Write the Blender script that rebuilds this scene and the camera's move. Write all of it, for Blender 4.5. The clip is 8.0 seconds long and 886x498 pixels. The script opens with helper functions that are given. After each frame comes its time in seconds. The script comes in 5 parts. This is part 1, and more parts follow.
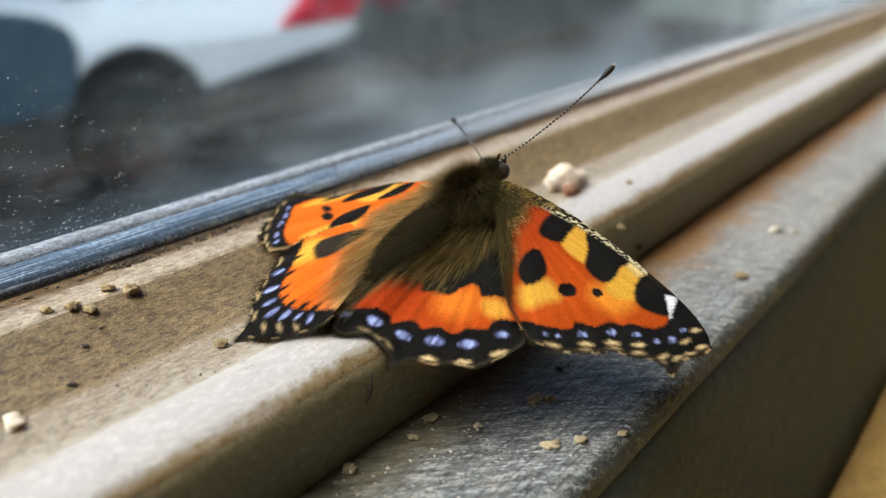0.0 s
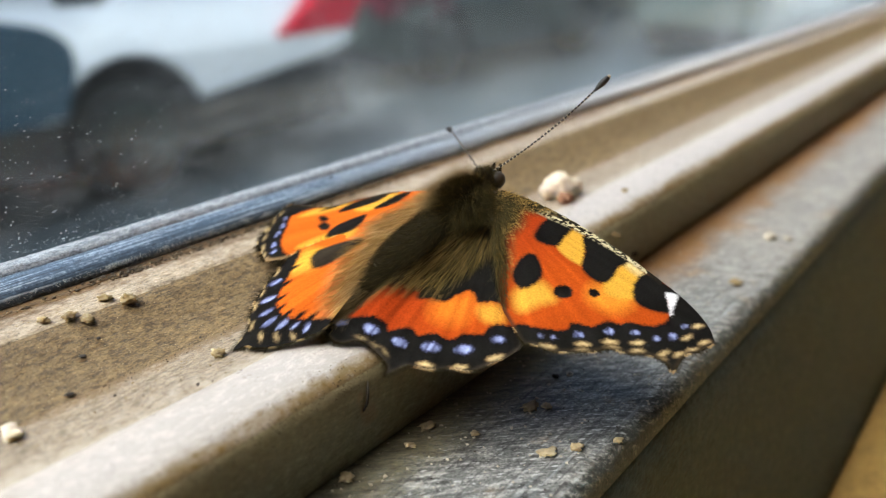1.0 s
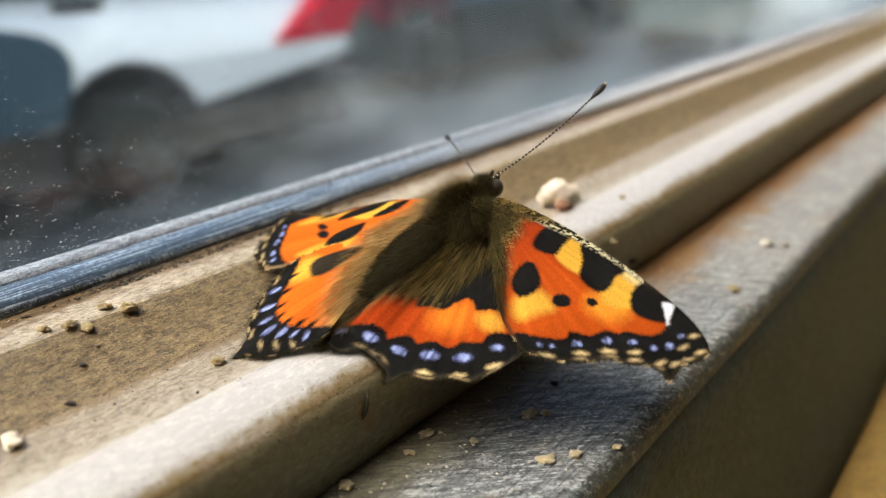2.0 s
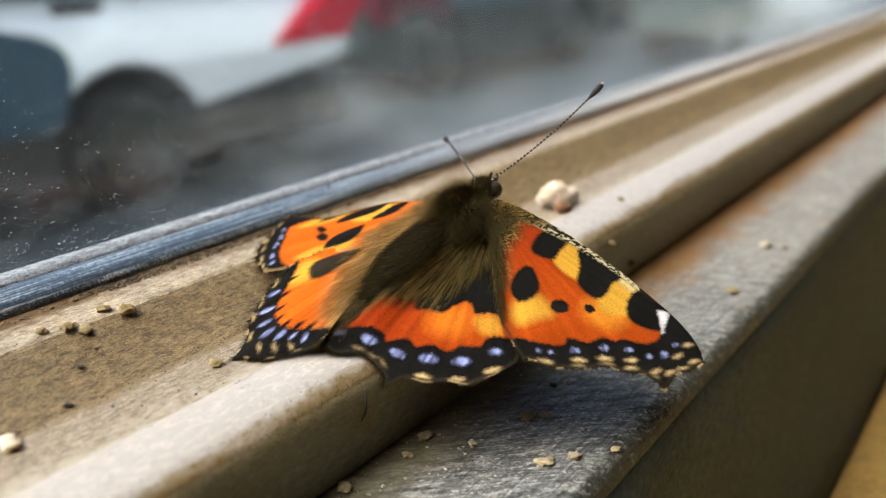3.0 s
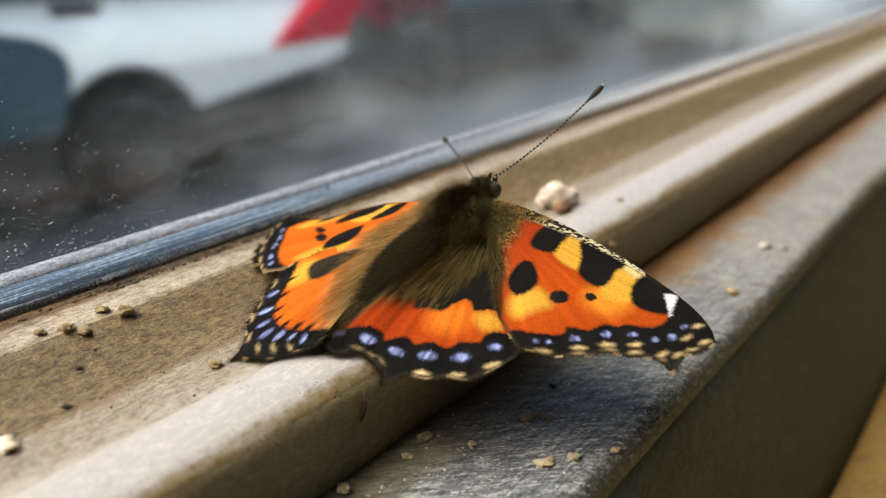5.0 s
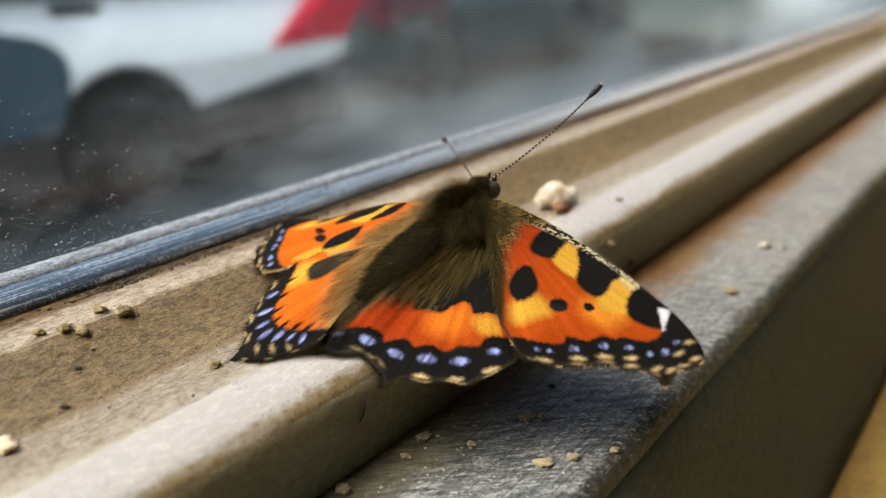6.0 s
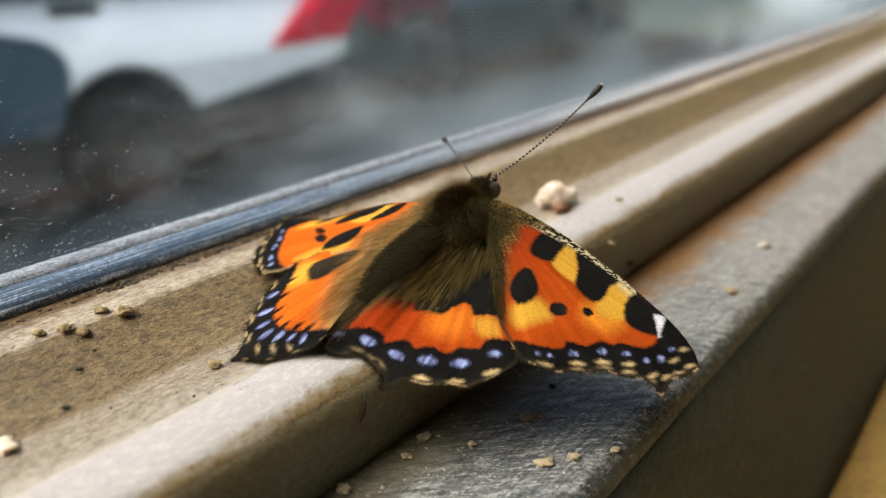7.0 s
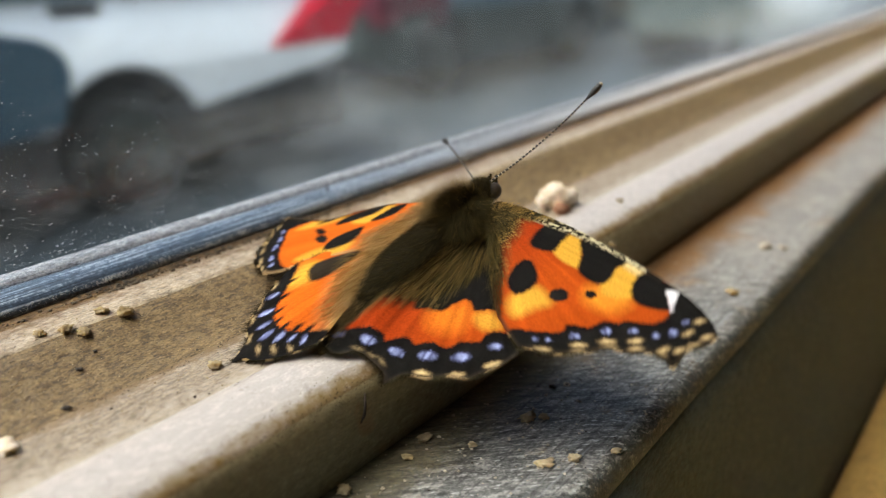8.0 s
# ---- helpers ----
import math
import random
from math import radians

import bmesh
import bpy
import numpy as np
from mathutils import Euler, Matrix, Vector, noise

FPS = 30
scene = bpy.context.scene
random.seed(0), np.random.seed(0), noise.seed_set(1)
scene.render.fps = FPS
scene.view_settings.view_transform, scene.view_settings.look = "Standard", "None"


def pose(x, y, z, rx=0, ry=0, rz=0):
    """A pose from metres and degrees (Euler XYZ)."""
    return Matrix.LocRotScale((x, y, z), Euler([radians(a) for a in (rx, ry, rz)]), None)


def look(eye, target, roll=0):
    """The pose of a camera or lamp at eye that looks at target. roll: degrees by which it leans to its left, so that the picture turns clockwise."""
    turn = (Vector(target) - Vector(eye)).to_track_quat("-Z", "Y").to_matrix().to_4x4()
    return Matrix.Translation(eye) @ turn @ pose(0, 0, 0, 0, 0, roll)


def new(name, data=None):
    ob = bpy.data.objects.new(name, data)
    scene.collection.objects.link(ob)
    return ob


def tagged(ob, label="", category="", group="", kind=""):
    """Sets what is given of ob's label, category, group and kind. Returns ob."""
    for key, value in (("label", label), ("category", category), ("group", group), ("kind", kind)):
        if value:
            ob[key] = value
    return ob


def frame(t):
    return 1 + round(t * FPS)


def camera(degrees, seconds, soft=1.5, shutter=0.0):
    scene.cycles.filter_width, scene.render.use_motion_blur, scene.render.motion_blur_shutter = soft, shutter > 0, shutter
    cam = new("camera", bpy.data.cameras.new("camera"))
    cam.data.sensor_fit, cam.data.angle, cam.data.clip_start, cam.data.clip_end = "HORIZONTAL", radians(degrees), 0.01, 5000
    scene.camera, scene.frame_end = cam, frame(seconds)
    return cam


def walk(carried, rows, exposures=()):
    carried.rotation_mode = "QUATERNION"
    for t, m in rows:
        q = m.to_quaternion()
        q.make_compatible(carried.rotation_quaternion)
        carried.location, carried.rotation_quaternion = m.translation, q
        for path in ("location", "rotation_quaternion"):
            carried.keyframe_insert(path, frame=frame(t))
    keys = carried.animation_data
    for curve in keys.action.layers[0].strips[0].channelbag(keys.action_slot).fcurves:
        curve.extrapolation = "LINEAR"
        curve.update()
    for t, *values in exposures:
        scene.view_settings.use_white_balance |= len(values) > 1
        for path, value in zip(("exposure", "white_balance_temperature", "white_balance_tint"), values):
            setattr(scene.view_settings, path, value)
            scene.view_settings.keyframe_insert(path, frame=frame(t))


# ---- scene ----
MM = 0.001

# ---------------------------------------------------------------- camera
cam = camera(60, 8.0, soft=0.5, shutter=0.8)
cam.data.dof.use_dof = True
cam.data.dof.focus_distance = 0.0665
cam.data.dof.aperture_fstop = 22.0

# seconds, eye in mm, heading, tilt, lean in degrees
PATH = [
    (0.0, -54.718, -37.228, 39.811, 38.989, -23.210, -0.285),
    (0.5, -54.867, -37.349, 39.916, 38.859, -22.896, -0.176),
    (1.0, -54.914, -37.490, 40.052, 38.733, -22.643, -0.122),
    (1.5, -55.133, -37.556, 40.224, 38.638, -22.357, -0.035),
    (3.0, -55.070, -37.600, 40.296, 38.507, -22.055, -0.059),
    (3.5, -55.097, -37.527, 40.264, 38.465, -22.027, -0.006),
    (4.0, -55.081, -37.505, 40.355, 38.396, -22.089, 0.031),
    (4.5, -55.061, -37.550, 40.205, 38.460, -21.931, -0.022),
    (6.0, -54.908, -37.536, 40.141, 38.417, -21.954, -0.031),
    (6.5, -55.110, -37.427, 40.333, 38.334, -21.988, 0.097),
    (7.0, -54.986, -37.504, 40.181, 38.389, -21.956, 0.012),
    (7.5, -54.996, -37.514, 40.214, 38.365, -21.914, 0.014),
    (8.0, -55.000, -37.500, 40.200, 38.423, -21.904, 0.000),
]


def aim(row):
    t, x, y, z, az, el, roll = row
    a, e = radians(az), radians(el)
    eye = Vector((x, y, z)) * MM
    way = Vector((math.cos(a) * math.cos(e), math.sin(a) * math.cos(e), math.sin(e)))
    return t, look(eye, eye + way, -roll)


walk(cam, [aim(r) for r in PATH], exposures=[(0.0, 1.07, 6420, 13), (1.5, 1.22, 6720, 14), (3.0, 1.12, 6930, 15), (8.0, 1.00, 6900, 15)])

# ---------------------------------------------------------------- light
SUN_EL, SUN_AZ = 57.0, 146.0  # degrees above the horizon; heading from +x towards +y
world = bpy.data.worlds.new("daylight")
scene.world = world
world.use_nodes = True
wn = world.node_tree
sky = wn.nodes.new("ShaderNodeTexSky")
sky.sky_type = "NISHITA"
sky.sun_disc = False
sky.sun_elevation = radians(SUN_EL)
sky.sun_rotation = radians(90 - SUN_AZ)
sky.dust_density = 6.0
sky.ozone_density = 0.2
wn.nodes["Background"].inputs["Strength"].default_value = 0.12
wn.links.new(sky.outputs[0], wn.nodes["Background"].inputs["Color"])

sun = new("sun", bpy.data.lights.new("sun", "SUN"))
sun.data.energy = 2.1
sun.data.angle = radians(55)
sun.data.color = (1.0, 0.95, 0.88)
sa, se = radians(SUN_AZ), radians(SUN_EL)
sun_way = Vector((math.cos(sa) * math.cos(se), math.sin(sa) * math.cos(se), math.sin(se)))
sun.matrix_world = look(sun_way * 30, (0, 0, 0))


# ---------------------------------------------------------------- materials
class Nodes:
    """A small builder of node materials."""

    def __init__(self, name):
        self.mat = bpy.data.materials.new(name)
        self.mat.use_nodes = True
        self.t = self.mat.node_tree
        self.b = self.t.nodes["Principled BSDF"]
        self.out = self.t.nodes["Material Output"]
        self.co = self.t.nodes.new("ShaderNodeTexCoord").outputs["Object"]

    def put(self, kind, **ins):
        n = self.t.nodes.new(kind)
        for k, v in ins.items():
            sock = n.inputs[k.replace("_", " ")]
            if hasattr(v, "is_output"):
                self.t.links.new(v, sock)
            else:
                sock.default_value = v
        return n

    def stretch(self, sx, sy, sz):
        n = self.put("ShaderNodeMapping", Vector=self.co)
        n.inputs["Scale"].default_value = (sx, sy, sz)
        return n.outputs[0]

    def strokes(self, turn, longer):
        """Coordinates in which a pattern is drawn out along a line turned in the xy plane."""
        n = self.put("ShaderNodeMapping", Vector=self.co)
        n.vector_type = "TEXTURE"
        n.inputs["Rotation"].default_value = (0, 0, radians(turn))
        n.inputs["Scale"].default_value = (longer, 1, 1)
        return n.outputs[0]

    def noise(self, scale, detail=4.0, rough=0.6, co=None):
        return self.put("ShaderNodeTexNoise", Vector=co or self.co, Scale=scale, Detail=detail, Roughness=rough).outputs["Fac"]

    def ramp(self, fac, *stops):
        n = self.put("ShaderNodeValToRGB", Fac=fac)
        e = n.color_ramp.elements
        while len(e) < len(stops):
            e.new(0.5)
        for k, (p, c) in zip(e, stops):
            k.position = p
            k.color = (*c, 1) if len(c) == 3 else c
        return n.outputs["Color"]

    def mix(self, fac, a, b, blend="MIX"):
        n = self.t.nodes.new("ShaderNodeMix")
        n.data_type, n.blend_type = "RGBA", blend
        for sock, v in ((n.inputs[0], fac), (n.inputs[6], a), (n.inputs[7], b)):
            if hasattr(v, "is_output"):
                self.t.links.new(v, sock)
            else:
                sock.default_value = (*v, 1) if isinstance(v, tuple) else v
        return n.outputs[2]

    def set(self, **ins):
        for k, v in ins.items():
            sock = self.b.inputs[k.replace("_", " ")]
            if hasattr(v, "is_output"):
                self.t.links.new(v, sock)
            else:
                sock.default_value = (*v, 1) if isinstance(v, tuple) and len(v) == 3 else v
        return self

    def ragged(self, y0, y1, fine, coarse):
        """1 before y0, 0 past y1 (mm, either way round), with a broken edge."""
        y = self.put("ShaderNodeSeparateXYZ", Vector=self.co).outputs["Y"]
        wob = self.put("ShaderNodeMapRange", Value=self.mix(0.5, fine, coarse), From_Min=0.3, From_Max=0.7, To_Min=-abs(y1 - y0) * MM, To_Max=abs(y1 - y0) * MM)
        add = self.put("ShaderNodeMath")
        self.t.links.new(y, add.inputs[0])
        self.t.links.new(wob.outputs[0], add.inputs[1])
        lo, hi = min(y0, y1) * MM, max(y0, y1) * MM
        a, b = (1.0, 0.0) if y0 < y1 else (0.0, 1.0)
        return self.put("ShaderNodeMapRange", Value=add.outputs[0], From_Min=lo, From_Max=hi, To_Min=a, To_Max=b).outputs[0]

    def bump(self, height, strength=0.3, distance=0.0001):
        n = self.put("ShaderNodeBump", Height=height, Strength=strength, Distance=distance)
        self.t.links.new(n.outputs[0], self.b.inputs["Normal"])
        return self


def plain(name, color, rough=0.5, metal=0.0, vary=0.15, scale=40.0):
    m = Nodes(name)
    n = m.noise(scale)
    lo = tuple(c * (1 - vary) for c in color)
    hi = tuple(min(1, c * (1 + vary)) for c in color)
    m.set(Base_Color=m.ramp(n, (0.3, lo), (0.7, hi)), Roughness=rough, Metallic=metal)
    return m.mat


def painted(name, clean, dirt, lo, hi, rough=0.45, grain=900.0, specks=0.5, edge=None, coat=0.0, relief=0.48, worn=None, rust=0.0):
    """Old paint or plastic with grime: clean colour, dirt colour, and how much of the dirt shows."""
    clean, dirt = tuple(c * 0.66 for c in clean), tuple(c * 0.66 for c in dirt)
    m = Nodes(name)
    big = m.noise(90.0, 5.0, 0.65)
    run = m.noise(420.0, 6.0, 0.75, m.stretch(0.3, 1, 1))
    fine = m.noise(grain, 8.0, 0.75)
    cover = m.mix(0.62, m.mix(0.5, big, run), fine)
    scratch = m.noise(3000.0, 4.0, 0.7, m.stretch(0.35, 1, 1))
    cover = m.mix(0.45, cover, scratch)
    base = m.mix(m.ramp(cover, (lo, (0, 0, 0)), (hi, (1, 1, 1))), clean, dirt)
    tooth = m.noise(2300.0, 3.0, 0.75, m.stretch(0.45, 1, 1))
    base = m.mix(1.0, base, m.ramp(tooth, (0.34, (1 - relief,) * 3), (0.5, (0.92,) * 3), (0.66, (1.18,) * 3)), "MULTIPLY")
    grit = m.noise(6400.0, 3.0, 0.7, m.stretch(0.7, 1, 1))
    base = m.mix(1.0, base, m.ramp(grit, (0.32, (1 - relief * 0.9,) * 3), (0.5, (0.97,) * 3), (0.68, (1 + relief * 0.5,) * 3)), "MULTIPLY")
    if edge:  # a ragged brown line that follows the wood, for grime and painted shade: from y, to y (mm), colour
        base = m.mix(m.ragged(edge[0], edge[1], fine, run), base, edge[2])
    if worn:  # paler blend towards the next rail: from y, to y (mm), colour
        base = m.mix(m.ragged(worn[0], worn[1], fine, run), base, worn[2])
    if rust:  # a few soft rusty stains
        base = m.mix(m.ramp(m.noise(150.0, 3.0, 0.55), (0.64, (0, 0, 0)), (0.74, (rust,) * 3)), base, (0.30, 0.13, 0.04))
    dots = m.noise(grain * 2.2, 2.0, 0.5)
    base = m.mix(m.ramp(dots, (0.68, (0, 0, 0)), (0.76, (specks,) * 3)), base, tuple(c * 0.35 for c in dirt))
    m.set(Base_Color=base, Roughness=m.ramp(fine, (0.3, (rough - 0.1,) * 3), (0.7, (rough + 0.2,) * 3)))
    m.set(Coat_Weight=coat, Coat_Roughness=0.22)
    m.bump(m.mix(0.6, m.mix(0.5, fine, scratch), tooth), min(1.0, relief * 2), 0.00026)
    return m.mat


# brown rear edge: shadow fade beside the gasket painted in, with grime
M_BEAD = painted("bead_paint", (0.74, 0.59, 0.42), (0.38, 0.26, 0.13), 0.44, 0.62, 0.36, edge=(26.4, 23.9, (0.13, 0.07, 0.020)), coat=0.4)
# frame paint browned for the shade on the room-facing slope, with grime
M_CHANNEL = painted("channel_shade_paint", (0.34, 0.22, 0.09), (0.15, 0.096, 0.037), 0.44, 0.62, 0.6, relief=0.62)
# front edge browned: dirt, plus the curve's shade put into the colour
M_RIDGE = painted("ridge_paint", (0.68, 0.605, 0.54), (0.62, 0.54, 0.46), 0.54, 0.70, 0.30, 900.0, 0.25, (0.7, 1.9, (0.20, 0.14, 0.06)), 0.3, 0.1)
M_DUSTY = painted("dusty_paint", (0.52, 0.41, 0.29), (0.27, 0.19, 0.10), 0.44, 0.62, 0.5, edge=(14.3, 13.2, (0.17, 0.10, 0.035)), coat=0.3, worn=(7.4, 9.6, (0.38, 0.315, 0.24)))
# rail paint taken darker and olive: the face's shade is in this colour
M_FACE_SHADE = painted("face_shade_paint", (0.47, 0.42, 0.25), (0.31, 0.25, 0.12), 0.42, 0.66, 0.5, 900.0, 0.2, relief=0.16, rust=0.6)
# dark paint that includes the shade of a face turned from the window
M_APRON = painted("apron_shade_paint", (0.036, 0.092, 0.118), (0.022, 0.054, 0.070), 0.35, 0.65, 0.6, relief=0.5)
M_BOARD = painted("board_wood", (0.86, 0.53, 0.15), (0.64, 0.37, 0.095), 0.40, 0.66, 0.6, 500.0)


def shelf_material():
    m = Nodes("dusty_grey_track")
    fine = m.noise(2400.0, 8.0, 0.8)
    streak = m.noise(1500.0, 5.0, 0.65, m.strokes(-42, 4.5))
    big = m.noise(110.0, 4.0, 0.6)
    mixed = m.mix(0.14, m.mix(0.5, fine, streak), big)
    col = m.ramp(mixed, (0.42, (0.034, 0.036, 0.029)), (0.50, (0.150, 0.150, 0.142)), (0.58, (0.40, 0.39, 0.35)))
    chips = m.noise(3000.0, 2.0, 0.5, m.strokes(-42, 3.0))
    col = m.mix(m.ramp(chips, (0.60, (0, 0, 0)), (0.68, (0.8, 0.8, 0.8))), col, (0.50, 0.50, 0.48))
    lines = m.noise(2600.0, 3.0, 0.6, m.stretch(0.05, 1, 1))
    col = m.mix(1.0, col, m.ramp(lines, (0.36, (0.5, 0.5, 0.5)), (0.5, (1, 1, 1)), (0.62, (1.0, 1.0, 1.0))), "MULTIPLY")
    grit = m.noise(6000.0, 3.0, 0.7, m.strokes(-42, 1.8))
    col = m.mix(1.0, col, m.ramp(grit, (0.34, (0.68,) * 3), (0.5, (1, 1, 1)), (0.66, (1.25,) * 3)), "MULTIPLY")
    rust = m.noise(160.0, 5.0, 0.7)
    col = m.mix(m.ramp(rust, (0.56, (0, 0, 0)), (0.72, (0.7, 0.7, 0.7))), col, (0.26, 0.155, 0.06))
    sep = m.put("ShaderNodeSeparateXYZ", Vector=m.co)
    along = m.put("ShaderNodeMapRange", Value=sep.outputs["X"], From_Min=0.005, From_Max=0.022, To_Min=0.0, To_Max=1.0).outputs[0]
    # pale dust towards the far end, the brighter light there put into it
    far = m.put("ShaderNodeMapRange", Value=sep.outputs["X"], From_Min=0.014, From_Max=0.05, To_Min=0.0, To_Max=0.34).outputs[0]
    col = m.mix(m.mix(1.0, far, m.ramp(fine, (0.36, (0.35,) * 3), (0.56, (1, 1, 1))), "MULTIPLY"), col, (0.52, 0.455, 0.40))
    # olive band is the rail's shadow painted along its foot; rust takes over farther on
    foot_shade = m.ramp(m.mix(0.5, fine, streak), (0.38, (0.040, 0.037, 0.018)), (0.62, (0.19, 0.16, 0.085)))
    rusty = m.ramp(fine, (0.35, (0.14, 0.050, 0.006)), (0.65, (0.42, 0.195, 0.035)))
    band = m.mix(1.0, m.ragged(-2.4, -6.8, fine, rust), (0.88, 0.88, 0.88), "MULTIPLY")
    col = m.mix(band, col, m.mix(along, foot_shade, rusty))
    col = m.mix(m.ragged(-16.2, -15.3, fine, streak), col, m.ramp(fine, (0.4, (0.02, 0.028, 0.026)), (0.62, (0.085, 0.105, 0.10))))
    # pale scratches along the worn front edge
    scored = m.noise(2100.0, 3.0, 0.65, m.stretch(0.03, 1, 1))
    worn = m.mix(1.0, m.ramp(scored, (0.55, (0, 0, 0)), (0.68, (0.34, 0.34, 0.34))), m.ragged(-12.0, -9.0, fine, streak), "MULTIPLY")
    worn = m.mix(1.0, worn, m.ragged(-16.0, -15.2, fine, streak), "SUBTRACT")
    col = m.mix(worn, col, (0.36, 0.385, 0.40))
    m.set(Base_Color=col, Roughness=m.ramp(fine, (0.35, (0.36,) * 3), (0.65, (0.65,) * 3)), Metallic=0.15)
    m.bump(m.mix(0.55, fine, streak), 0.7, 0.00017)
    return m.mat


M_SHELF = shelf_material()
# dirt colour of the gap, with the shadow under the gasket painted in
M_GAP = painted("gap_dirt_and_shade", (0.25, 0.135, 0.04), (0.085, 0.046, 0.014), 0.4, 0.6, 0.8)
M_GRIME = painted("grime", (0.13, 0.09, 0.045), (0.05, 0.035, 0.018), 0.4, 0.6, 0.8)


def gasket_material():
    m = Nodes("gasket_rubber")
    streak = m.noise(3200.0, 6.0, 0.75, m.stretch(0.02, 1, 1))
    fine = m.noise(2500.0, 5.0, 0.7)
    col = m.ramp(m.mix(0.3, streak, fine), (0.38, (0.011, 0.022, 0.039)), (0.50, (0.062, 0.102, 0.155)), (0.61, (0.46, 0.54, 0.63)))
    x = m.put("ShaderNodeSeparateXYZ", Vector=m.co).outputs["X"]
    # pale tone towards the far end: dust, with the glare there painted in
    dust = m.put("ShaderNodeMapRange", Value=x, From_Min=0.0, From_Max=0.11, To_Min=0.0, To_Max=0.9).outputs[0]
    col = m.mix(m.mix(1.0, dust, m.ramp(fine, (0.35, (0.6,) * 3), (0.55, (1, 1, 1))), "MULTIPLY"), col, (0.62, 0.60, 0.57))
    m.set(Base_Color=col, Roughness=0.32, Specular_IOR_Level=0.7)
    m.bump(streak, 0.6, 0.00012)
    return m.mat


M_GASKET = gasket_material()
M_LIP = painted("lip_rubber", (0.60, 0.66, 0.73), (0.25, 0.32, 0.40), 0.46, 0.64, 0.5)


def glass_material():
    """Window glass with a thin uneven film of dust."""
    m = Nodes("dusty_glass")
    film = m.mix(0.5, m.noise(22.0, 4.0, 0.6), m.noise(160.0, 6.0, 0.7, m.stretch(0.4, 1, 1)))
    # greasy film: bends light a little, so what lies far behind looks hazy
    grease = m.put("ShaderNodeBsdfRefraction", Color=(0.82, 0.94, 1.0, 1), Roughness=0.17, IOR=1.06)
    gloss = m.put("ShaderNodeBsdfGlossy", Roughness=0.02)
    dust = m.put("ShaderNodeBsdfTranslucent", Color=(0.60, 0.67, 0.69, 1))
    face = m.put("ShaderNodeLayerWeight", Blend=0.5).outputs["Facing"]
    sheen = m.ramp(face, (0.0, (0.012,) * 3), (0.55, (0.022,) * 3), (0.8, (0.08,) * 3), (1.0, (0.7,) * 3))
    a = m.put("ShaderNodeMixShader")
    m.t.links.new(sheen, a.inputs[0])
    m.t.links.new(grease.outputs[0], a.inputs[1])
    m.t.links.new(gloss.outputs[0], a.inputs[2])
    b = m.put("ShaderNodeMixShader")
    cover = m.ramp(film, (0.42, (0.002,) * 3), (0.54, (0.010,) * 3), (0.70, (0.10,) * 3))
    # grazing haze painted in as cover towards the far jamb, most where dust settles at the foot
    sep = m.put("ShaderNodeSeparateXYZ", Vector=m.co)
    far = m.put("ShaderNodeMapRange", Value=sep.outputs["X"], From_Min=-0.004, From_Max=0.04, To_Min=0.0, To_Max=1.0).outputs[0]
    foot = m.put("ShaderNodeMapRange", Value=sep.outputs["Z"], From_Min=0.012, From_Max=0.034, To_Min=0.10, To_Max=0.006).outputs[0]
    patchy = m.ramp(film, (0.36, (0.35,) * 3), (0.62, (1, 1, 1)))
    far_haze = m.mix(1.0, m.mix(1.0, far, foot, "MULTIPLY"), patchy, "MULTIPLY")
    m.t.links.new(m.mix(1.0, cover, far_haze, "ADD"), b.inputs[0])
    m.t.links.new(a.outputs[0], b.inputs[1])
    m.t.links.new(dust.outputs[0], b.inputs[2])
    m.t.links.new(b.outputs[0], m.out.inputs[0])
    return m.mat


M_GLASS = glass_material()


def wing_material():
    """Scaled wing membrane; its pattern is stored with the mesh."""
    m = Nodes("wing_scales")
    att = m.t.nodes.new("ShaderNodeAttribute")
    att.attribute_name = "pattern"
    fine = m.noise(5200.0, 4.0, 0.7)
    col = m.mix(1.0, att.outputs["Color"], m.ramp(fine, (0.3, (0.60, 0.60, 0.60)), (0.7, (0.94, 0.94, 0.94))), "MULTIPLY")
    m.set(Base_Color=col, Roughness=0.9, Specular_IOR_Level=0.04)
    m.bump(fine, 0.35, 0.00006)
    trans = m.put("ShaderNodeBsdfTranslucent", Color=col)
    mixer = m.put("ShaderNodeMixShader", Fac=0.08)
    m.t.links.new(m.b.outputs[0], mixer.inputs[1])
    m.t.links.new(trans.outputs[0], mixer.inputs[2])
    m.t.links.new(mixer.outputs[0], m.out.inputs[0])
    return m.mat


M_WING = wing_material()


def hair_material(name, dark, light):
    m = Nodes(name)
    rnd = m.put("ShaderNodeNewGeometry").outputs["Random Per Island"]
    m.set(Base_Color=m.ramp(rnd, (0.0, dark), (1.0, light)), Roughness=0.7, Specular_IOR_Level=0.1)
    trans = m.put("ShaderNodeBsdfTranslucent", Color=(*light, 1))
    mixer = m.put("ShaderNodeMixShader", Fac=0.35)
    m.t.links.new(m.b.outputs[0], mixer.inputs[1])
    m.t.links.new(trans.outputs[0], mixer.inputs[2])
    m.t.links.new(mixer.outputs[0], m.out.inputs[0])
    return m.mat


M_FUR = hair_material("thorax_fur", (0.009, 0.008, 0.003), (0.088, 0.068, 0.026))
M_HALO = hair_material("pale_and_rim_lit_fur", (0.09, 0.062, 0.026), (0.36, 0.255, 0.12))
M_OLIVE = hair_material("olive_down", (0.008, 0.007, 0.003), (0.135, 0.102, 0.034))
M_GOLD = hair_material("golden_hairs", (0.10, 0.062, 0.016), (0.45, 0.29, 0.085))
M_DOWN = hair_material("wing_down", (0.30, 0.185, 0.07), (0.80, 0.56, 0.27))
